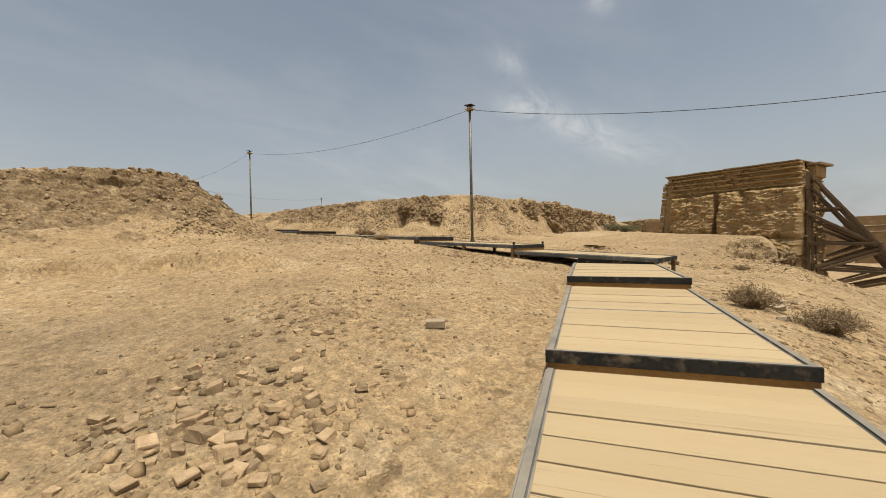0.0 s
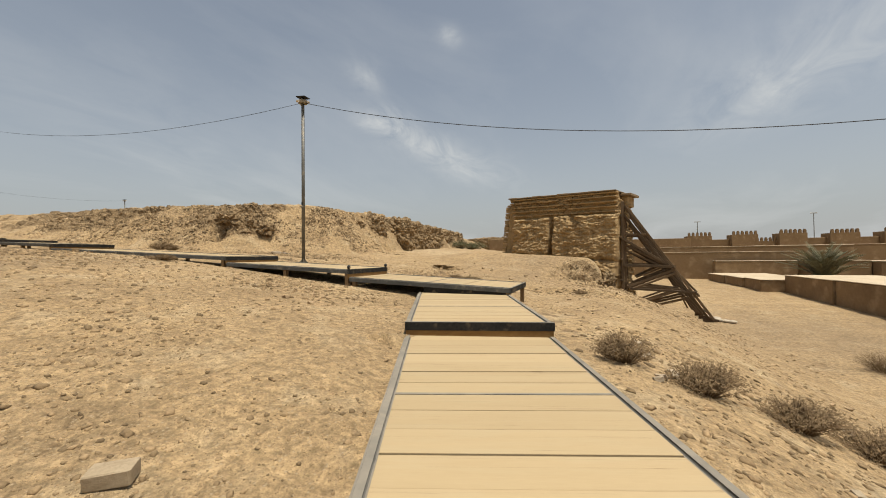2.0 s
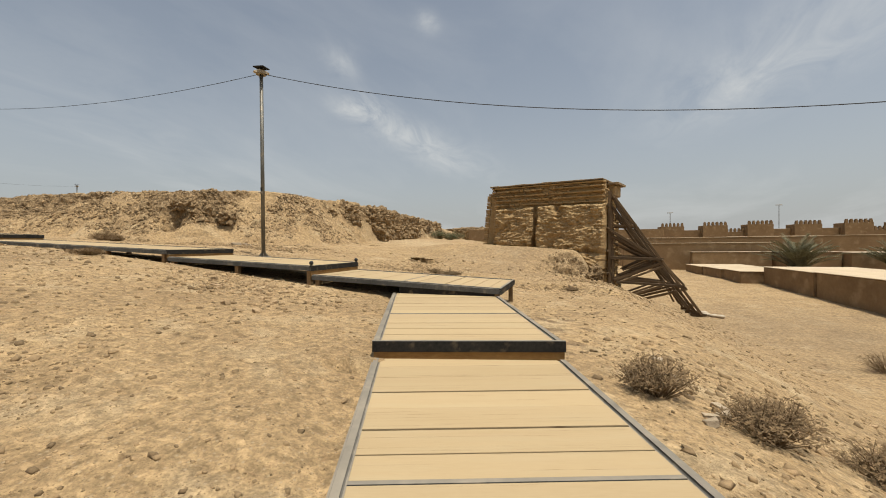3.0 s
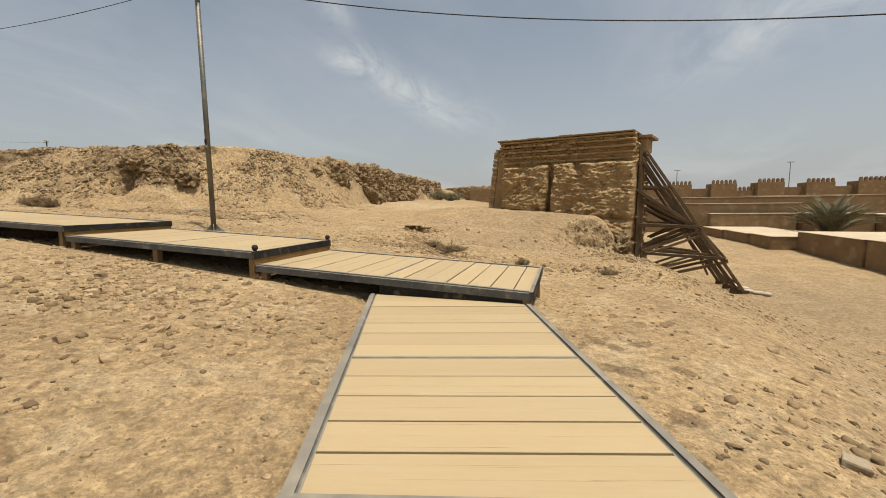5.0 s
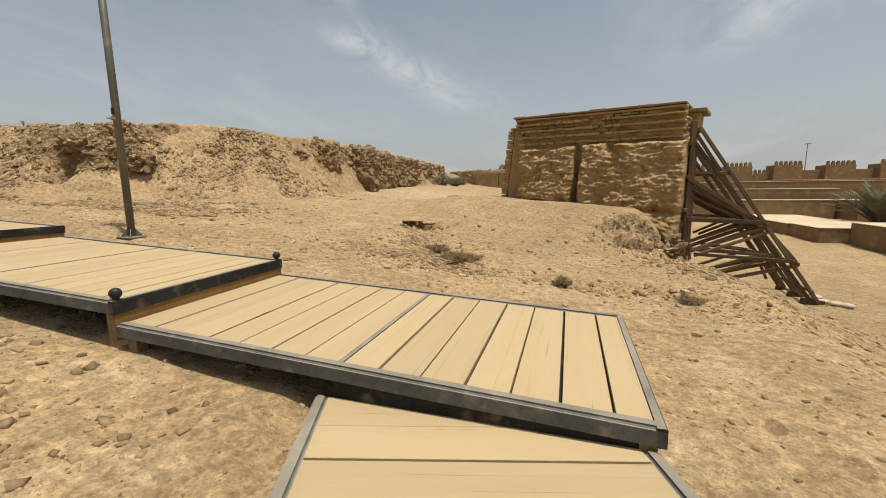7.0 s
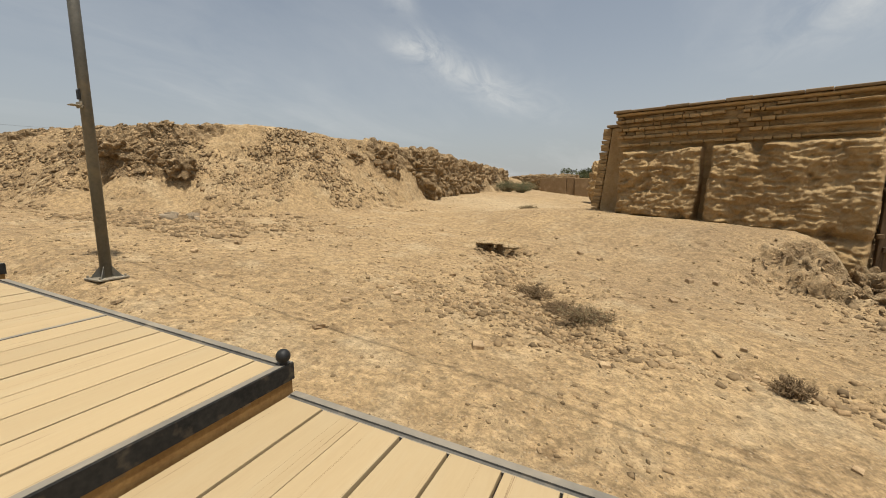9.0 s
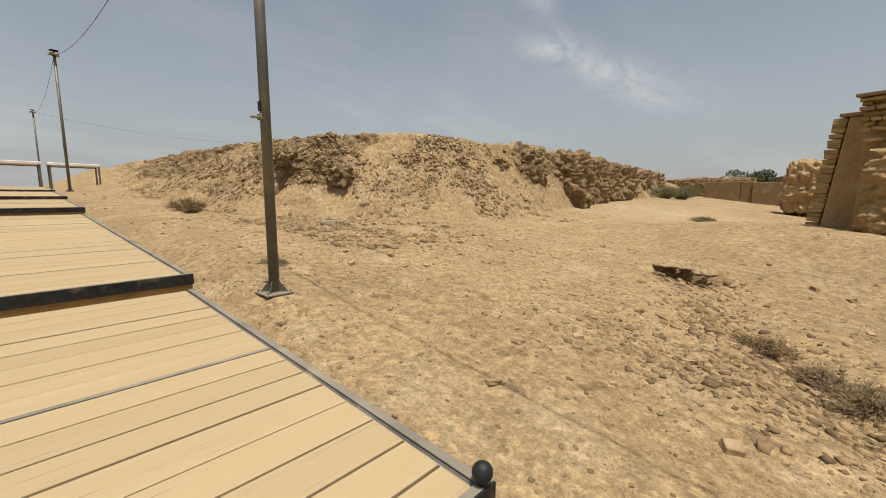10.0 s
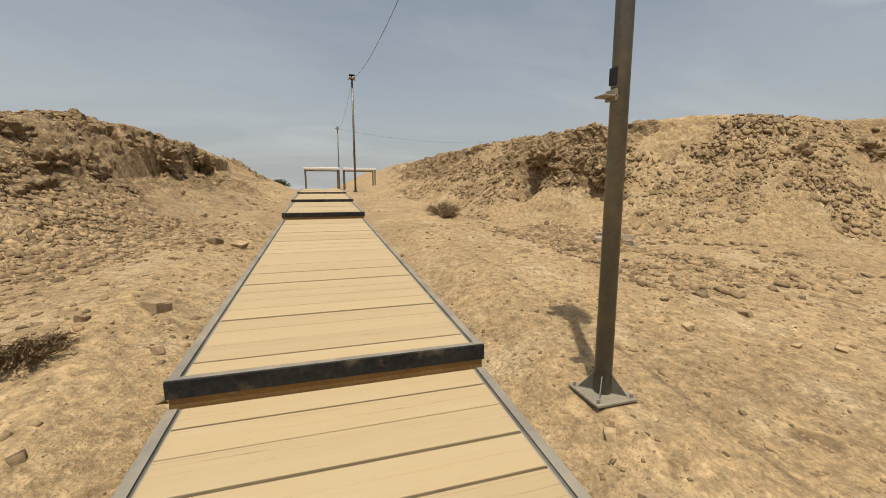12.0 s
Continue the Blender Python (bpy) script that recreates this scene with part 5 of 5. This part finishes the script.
# ---- shrubs and dry tufts ----
def shrub(x, y, r, h, k, twig, leaf, label, name="shrub", leaves=500, twigs=170):
    rng = random.Random(200 + k)
    g = zg(x, y)
    s = thing(name, (x, y, g), label, "shrub", "desert shrubs")
    bm = bmesh.new()
    tips = []
    for i in range(twigs):
        a, out = rng.uniform(0, 2 * math.pi), rng.random() ** 0.6
        top = Vector((math.cos(a) * r * out, math.sin(a) * r * out * 0.85, h * rng.uniform(0.45, 1.0) * math.sqrt(max(0.05, 1 - 0.75 * out * out))))
        base = Vector((math.cos(a) * r * 0.25 * out, math.sin(a) * r * 0.25 * out, -0.03))
        mid = base.lerp(top, 0.5) + Vector((rng.uniform(-1, 1), rng.uniform(-1, 1), rng.uniform(0, 1))) * 0.12 * r
        w = 0.006
        for p0, p1, w0, w1 in ((base, mid, w, w * 0.8), (mid, top, w * 0.8, w * 0.3)):
            d = (p1 - p0).normalized()
            sd = d.orthogonal().normalized()
            sd2 = d.cross(sd)
            ra = [bm.verts.new(p0 + (sd * math.cos(c) + sd2 * math.sin(c)) * w0) for c in (0, 2.1, 4.2)]
            rb = [bm.verts.new(p1 + (sd * math.cos(c) + sd2 * math.sin(c)) * w1) for c in (0, 2.1, 4.2)]
            for q in range(3):
                bm.faces.new((ra[q], ra[(q + 1) % 3], rb[(q + 1) % 3], rb[q]))
        tips.append((mid, top))
        for _ in range(3):
            b0 = mid.lerp(top, rng.random())
            tip = b0 + Vector((rng.gauss(0, 1), rng.gauss(0, 1), rng.gauss(0.5, 0.7))).normalized() * rng.uniform(0.25, 0.5) * r * 0.6
            sd = (tip - b0).orthogonal().normalized() * 0.004
            bm.faces.new([bm.verts.new(q) for q in (b0 - sd, b0 + sd, tip)])
    part("branching", bm, twig, s)
    bm = bmesh.new()
    for _ in range(leaves):
        m, t = rng.choice(tips)
        p = m.lerp(t, rng.uniform(0.1, 1.0)) + Vector((rng.gauss(0, 1), rng.gauss(0, 1), rng.gauss(0, 1))) * 0.05 * r
        a = Vector((rng.gauss(0, 1), rng.gauss(0, 1), rng.gauss(0, 1))).normalized() * 0.022
        b = a.orthogonal().normalized() * 0.008
        bm.faces.new([bm.verts.new(q) for q in (p - a, p + b, p + a, p - b)])
    part("foliage", bm, leaf, s)


DRY = "dry brown thorny shrub growing from the sand"
SCRUBBY = "low grey-green desert shrub with dry twigs"
for k, (x, y, r, h, dry, n) in enumerate(((2.10, -3.40, 0.42, 0.42, True, 1500), (3.0, -3.58, 0.48, 0.42, True, 1600), (3.95, -3.5, 0.48, 0.38, True, 1500), (4.75, -3.3, 0.5, 0.4, True, 1600), (9.6, 5.9, 0.8, 0.6, True, 900),
                                          (-3.75, 7.15, 0.42, 0.2, True, 500), (-2.8, 6.15, 0.5, 0.18, False, 500), (-3.2, 6.6, 0.3, 0.16, True, 300), (-5.1, 9.75, 0.4, 0.22, True, 600), (-0.65, 5.15, 0.2, 0.24, True, 300), (1.4, 5.0, 0.26, 0.12, True, 250),
                                          (-6.7, 19.5, 0.55, 0.25, False, 800), (-18.1, 4.7, 0.7, 0.45, True, 1200), (-17.3, 4.6, 0.4, 0.3, True, 600), (-9.66, -1.24, 0.42, 0.15, True, 900), (-30, 12.0, 0.9, 0.5, True, 600))):
    shrub(x, y, r, h, k, TWIG, DRY_LEAF if dry else SCRUB, DRY if dry else SCRUBBY, leaves=n)
for k, (x, y, r, h) in enumerate(((-11.2, 31.6, 1.15, 1.0), (-10.6, 33.6, 0.9, 0.8), (-12.4, 42, 1.6, 1.2), (-8.5, 48, 1.2, 1.0), (30, 33.5, 1.6, 1.3))):
    shrub(x, y, r, h, 40 + k, SCRUB, GREEN, "rounded green desert bush beside the earth wall", "bush", leaves=5000, twigs=300)


# ---- stones ----
S_RNG = random.Random(21)


def stone_mesh(k, flat, mat):
    rng = random.Random(300 + k)
    bm = bmesh.new()
    bmesh.ops.create_cube(bm, size=2.0)
    for v in bm.verts:
        v.co = Vector((v.co.x * rng.uniform(0.6, 1.05), v.co.y * rng.uniform(0.5, 0.95), v.co.z * rng.uniform(0.55, 1.0) * flat))
    bmesh.ops.bevel(bm, geom=list(bm.edges), offset=0.09, segments=1, affect="EDGES")
    for v in bm.verts:
        v.co += Vector((rng.uniform(-1, 1), rng.uniform(-1, 1), rng.uniform(-1, 1))) * 0.06
    me = bpy.data.meshes.new("stone")
    bm.to_mesh(me)
    bm.free()
    me.materials.append(mat)
    return me


CHUNK = material("earth_chunk", (0.215, 0.145, 0.078), (0.42, 0.30, 0.168), scale=1.2, fine=9, bump=0.6, vary=0.3)
SOFT_BRICK = material("pale_brick", (0.27, 0.205, 0.125), (0.38, 0.30, 0.195), scale=5.0, fine=40, bump=0.5)
CHUNKS = [stone_mesh(k, f, CHUNK) for k, f in enumerate((0.45, 0.55, 0.4, 0.7, 0.5, 0.35, 0.6, 0.8))]
PALES = [stone_mesh(50 + k, f, PALE_STONE) for k, f in enumerate((0.45, 0.5, 0.6))]


def stone(x, y, r, pale=False, label="rough brown earth stone lying on the sand"):
    ob = new("stone", S_RNG.choice(PALES if pale else CHUNKS))
    m = pose(x, y, zg(x, y) + r * 0.22, S_RNG.uniform(-14, 14), S_RNG.uniform(-14, 14), S_RNG.uniform(0, 360))
    ob.matrix_basis = m @ Matrix.Diagonal((r, r, r, 1))
    tagged(ob, label, "stone", "loose stones")


for _ in range(88):
    a, d = S_RNG.uniform(0, 6.28), S_RNG.random() ** 0.6
    stone(-1.15 + 1.45 * d * math.cos(a), -10.45 + 0.95 * d * math.sin(a), S_RNG.uniform(0.035, 0.105) * (1.25 - 0.5 * d))
for _ in range(26):
    stone(-2.0 + S_RNG.gauss(0, 0.7), -9.2 + S_RNG.gauss(0, 0.6), S_RNG.uniform(0.03, 0.08))
for _ in range(26):
    stone(-4.0 + S_RNG.gauss(0, 0.9), -1.8 + S_RNG.gauss(0, 0.55), S_RNG.uniform(0.03, 0.07))
for _ in range(80):
    stone(S_RNG.uniform(-9.5, 1.5), S_RNG.uniform(3.4, 11.5), 0.025 + 0.06 * S_RNG.random() ** 2)
for _ in range(18):
    stone(S_RNG.uniform(2.3, 6.5), S_RNG.uniform(-6.0, 9.0), S_RNG.uniform(0.025, 0.06))
for _ in range(24):
    t = S_RNG.random()
    stone(-13.6 + 2.2 * t + S_RNG.gauss(0, 0.35), 6.2 + 3.2 * t * t + S_RNG.gauss(0, 0.4), S_RNG.uniform(0.04, 0.11))
for _ in range(20):
    stone(S_RNG.uniform(-22, -10), -1.2 - 1.6 * S_RNG.random() ** 2, S_RNG.uniform(0.035, 0.085))
for x, y, r in ((-14.26, -0.9, 0.14), (-14.4, -0.52, 0.13), (-10.8, -0.73, 0.12), (-9.9, -0.45, 0.07), (-7.85, 2.72, 0.05), (-9.0, 4.6, 0.06), (-9.6, 4.9, 0.055), (-7.4, 2.62, 0.055)):
    stone(x, y, r)
for x, y, r in ((-12.75, 6.5, 0.22), (-13.3, 6.9, 0.18), (-13.0, 7.3, 0.16), (-12.4, 6.9, 0.12), (2.40, -1.8, 0.09), (2.38, -2.75, 0.13), (2.52, -3.66, 0.08), (2.72, -3.2, 0.08), (2.68, -3.42, 0.07), (2.46, -3.82, 0.07), (4.9, -2.4, 0.08), (3.7, -5.1, 0.05)):
    stone(x, y, r, True, "pale dusty stone lying on the slope")

bm = box(bmesh.new(), (-0.13, -0.085, 0), (0.13, 0.085, 0.105), 0.01)
for v in bm.verts:
    v.co += Vector((S_RNG.uniform(-1, 1), S_RNG.uniform(-1, 1), S_RNG.uniform(-1, 1))) * 0.006
loose_brick = part("loose_brick", bm, SOFT_BRICK, None)
loose_brick.matrix_basis = pose(-1.17, -7.57, zg(-1.17, -7.57) - 0.004, 2, -2, 38)
tagged(loose_brick, "single pale squared brick lying on the sand", "brick")


# ---- gravel and rubble: uncountable ----
def scatter(name, seed, spots, label, tight=False):
    """Angular pebbles as one mesh; spots: x, y, spread x, spread y, count, least and largest radius."""
    rng = np.random.RandomState(seed)
    xs, ys, rs = [], [], []
    for x, y, sx, sy, n, r0, r1 in spots:
        if sx < 0:
            xs.append(rng.uniform(x + sx, x - sx, n))
            ys.append(rng.uniform(y + sy, y - sy, n))
        else:
            xs.append(x + rng.normal(0, 1, n) * sx)
            ys.append(y + rng.normal(0, 1, n) * sy)
        rs.append(r0 + (r1 - r0) * rng.rand(n) ** 5)
    xs, ys, rs = np.concatenate(xs), np.concatenate(ys), np.concatenate(rs)
    # clumps: thin out where a slow noise is low
    keep = 2.2 * fbm(xs, ys, 2.4, 4, 13) + rng.uniform(-0.45, 0.3, len(xs)) > 0.0 if tight else fbm(xs, ys, 1.7, 3, 13) + rng.uniform(-0.55, 0.75, len(xs)) > -0.08
    xs, ys, rs = xs[keep], ys[keep], rs[keep]
    zs = surface(xs, ys)
    n = len(xs)
    cube = np.array([[-1, -1, -1], [1, -1, -1], [1, 1, -1], [-1, 1, -1], [-1, -1, 1], [1, -1, 1], [1, 1, 1], [-1, 1, 1]], float)
    v = np.repeat(cube[None], n, 0) * rng.uniform(0.45, 1.1, (n, 8, 3))
    v[:, :, 2] *= rng.uniform(0.3, 0.75, (n, 1))
    v[:, :, 0] *= rng.uniform(0.8, 1.5, (n, 1))
    v[:, 4:, :2] *= 0.75
    v *= rs[:, None, None]
    a, b = rng.uniform(0, 2 * math.pi, n), rng.normal(0, 0.4, n)
    y1 = v[:, :, 1] * np.cos(b)[:, None] - v[:, :, 2] * np.sin(b)[:, None]
    z1 = v[:, :, 1] * np.sin(b)[:, None] + v[:, :, 2] * np.cos(b)[:, None]
    x2 = v[:, :, 0] * np.cos(a)[:, None] - y1 * np.sin(a)[:, None]
    y2 = v[:, :, 0] * np.sin(a)[:, None] + y1 * np.cos(a)[:, None]
    # lay each one along the slope under it
    e = 0.45
    gx, gy = (ground_height(xs + e, ys)[0] - ground_height(xs - e, ys)[0]) / (2 * e), (ground_height(xs, ys + e)[0] - ground_height(xs, ys - e)[0]) / (2 * e)
    gx, gy = np.clip(gx, -0.5, 0.5), np.clip(gy, -0.5, 0.5)
    z1 = z1 + gx[:, None] * x2 + gy[:, None] * y2
    co = np.stack([x2 + xs[:, None], y2 + ys[:, None], z1 + (zs + rs * 0.1)[:, None]], -1).reshape(-1, 3).astype(np.float32)
    quad = np.array([[0, 3, 2, 1], [4, 5, 6, 7], [0, 1, 5, 4], [1, 2, 6, 5], [2, 3, 7, 6], [3, 0, 4, 7]])
    faces = (quad[None] + 8 * np.arange(n)[:, None, None]).reshape(-1, 4).astype(np.int32)
    me = bpy.data.meshes.new(name)
    me.vertices.add(len(co))
    me.vertices.foreach_set("co", co.ravel())
    me.loops.add(faces.size)
    me.loops.foreach_set("vertex_index", faces.ravel())
    me.polygons.add(len(faces))
    me.polygons.foreach_set("loop_start", np.arange(0, faces.size, 4, dtype=np.int32))
    me.update(calc_edges=True)
    me.materials.append(STONE)
    tagged(new(name, me), label, "gravel", kind="stuff")


scatter("gravel", 1, [(-7.5, 4, -13.5, -16.5, 16000, 0.008, 0.035), (-2, -7, -5, -6, 9000, 0.006, 0.03), (-4, 5, -6, -5, 7000, 0.006, 0.03), (4, 2, -2.6, -9, 6000, 0.006, 0.035), (-10, -3, -7, -3.5, 6000, 0.008, 0.05), (5, 12, -3, -8, 3000, 0.01, 0.05), (-7, 6, -4.5, -3.6, 9000, 0.005, 0.022), (-1.5, -7.5, -3.5, -4, 8000, 0.005, 0.02)], "loose gravel strewn over the sandy ground")
scatter("rubble", 2, [(-1.3, -9.9, 0.9, 0.7, 330, 0.024, 0.07), (-4.3, 7.9, 0.35, 0.6, 420, 0.018, 0.09), (-3.3, 6.2, 0.45, 0.5, 420, 0.018, 0.08), (-2.3, 5.2, 0.5, 0.3, 250, 0.016, 0.07), (-1.2, -10.5, 0.9, 0.6, 1100, 0.015, 0.07), (-2.2, -9.1, 0.9, 0.8, 900, 0.012, 0.06), (-3.2, -8.0, 0.9, 0.8, 500, 0.012, 0.05), (-4.0, -1.85, 1.0, 0.6, 1100, 0.012, 0.06), (-5.5, -1.2, 1.0, 0.5, 500, 0.01, 0.05), (-4.4, 5.5, 0.8, 0.5, 700, 0.012, 0.06),
                       (-3.6, 6.3, 0.5, 0.8, 700, 0.012, 0.07), (-4.9, 9.2, 0.4, 0.5, 300, 0.02, 0.08), (-2.8, 5.4, 0.6, 0.4, 400, 0.012, 0.06), (1.5, 10.2, 0.9, 0.7, 1000, 0.012, 0.05), (-0.3, 5.3, 1.4, 0.18, 500, 0.012, 0.07), (1.9, 4.7, 0.8, 0.25, 200, 0.012, 0.04), (2.6, 8.5, 0.8, 1.0, 700, 0.012, 0.08), (3.3, -2.3, 0.9, 1.2, 700, 0.015, 0.07), (3.6, -5.2, 0.8, 0.8, 600, 0.012, 0.05), (4.5, 9.5, 1.3, 2.2, 900, 0.012, 0.06)], "broken earth rubble in heaps")
scatter("talus", 3, [(-16, 9.5, -6.5, -4.5, 22000, 0.012, 0.085), (-14.5, 14, -2.2, -5, 7000, 0.012, 0.08), (-26, 8, -5, -3, 6000, 0.02, 0.09), (-20, -5, -8, -2.8, 22000, 0.010, 0.085), (-16, -11, -3, -5, 6000, 0.015, 0.08), (-11.3, 7.0, 0.9, 0.45, 2800, 0.012, 0.075), (-13.2, 6.3, 0.8, 0.3, 2000, 0.012, 0.08), (-12.6, 6.6, 1.0, 0.55, 2600, 0.012, 0.085), (-11.7, 8.6, 0.6, 1.2, 2200, 0.012, 0.055), (-11.9, 12.5, 0.6, 1.6, 1400, 0.012, 0.055), (-15.5, 6.0, 2.0, 0.5, 2000, 0.012, 0.055), (-15.5, 8.6, 2.4, 1.8, 5000, 0.008, 0.042), (-14.0, 13, 1.3, 2.5, 2500, 0.010, 0.055), (-20, 7, 4, 2, 4000, 0.015, 0.055), (-28, 8, 5, 2.5, 2500, 0.02, 0.055),
                      (-14.5, -3.2, 2.5, 1.2, 7500, 0.009, 0.06), (-19, -2.6, 3.0, 0.9, 5500, 0.010, 0.055), (-24, -2.4, 3, 1.0, 2000, 0.02, 0.055), (-13.5, -8, 1.8, 3.0, 3500, 0.012, 0.055), (-12, -5, 1.2, 1.2, 1500, 0.012, 0.055)], "fallen earth clods along the foot of the mounds", True)
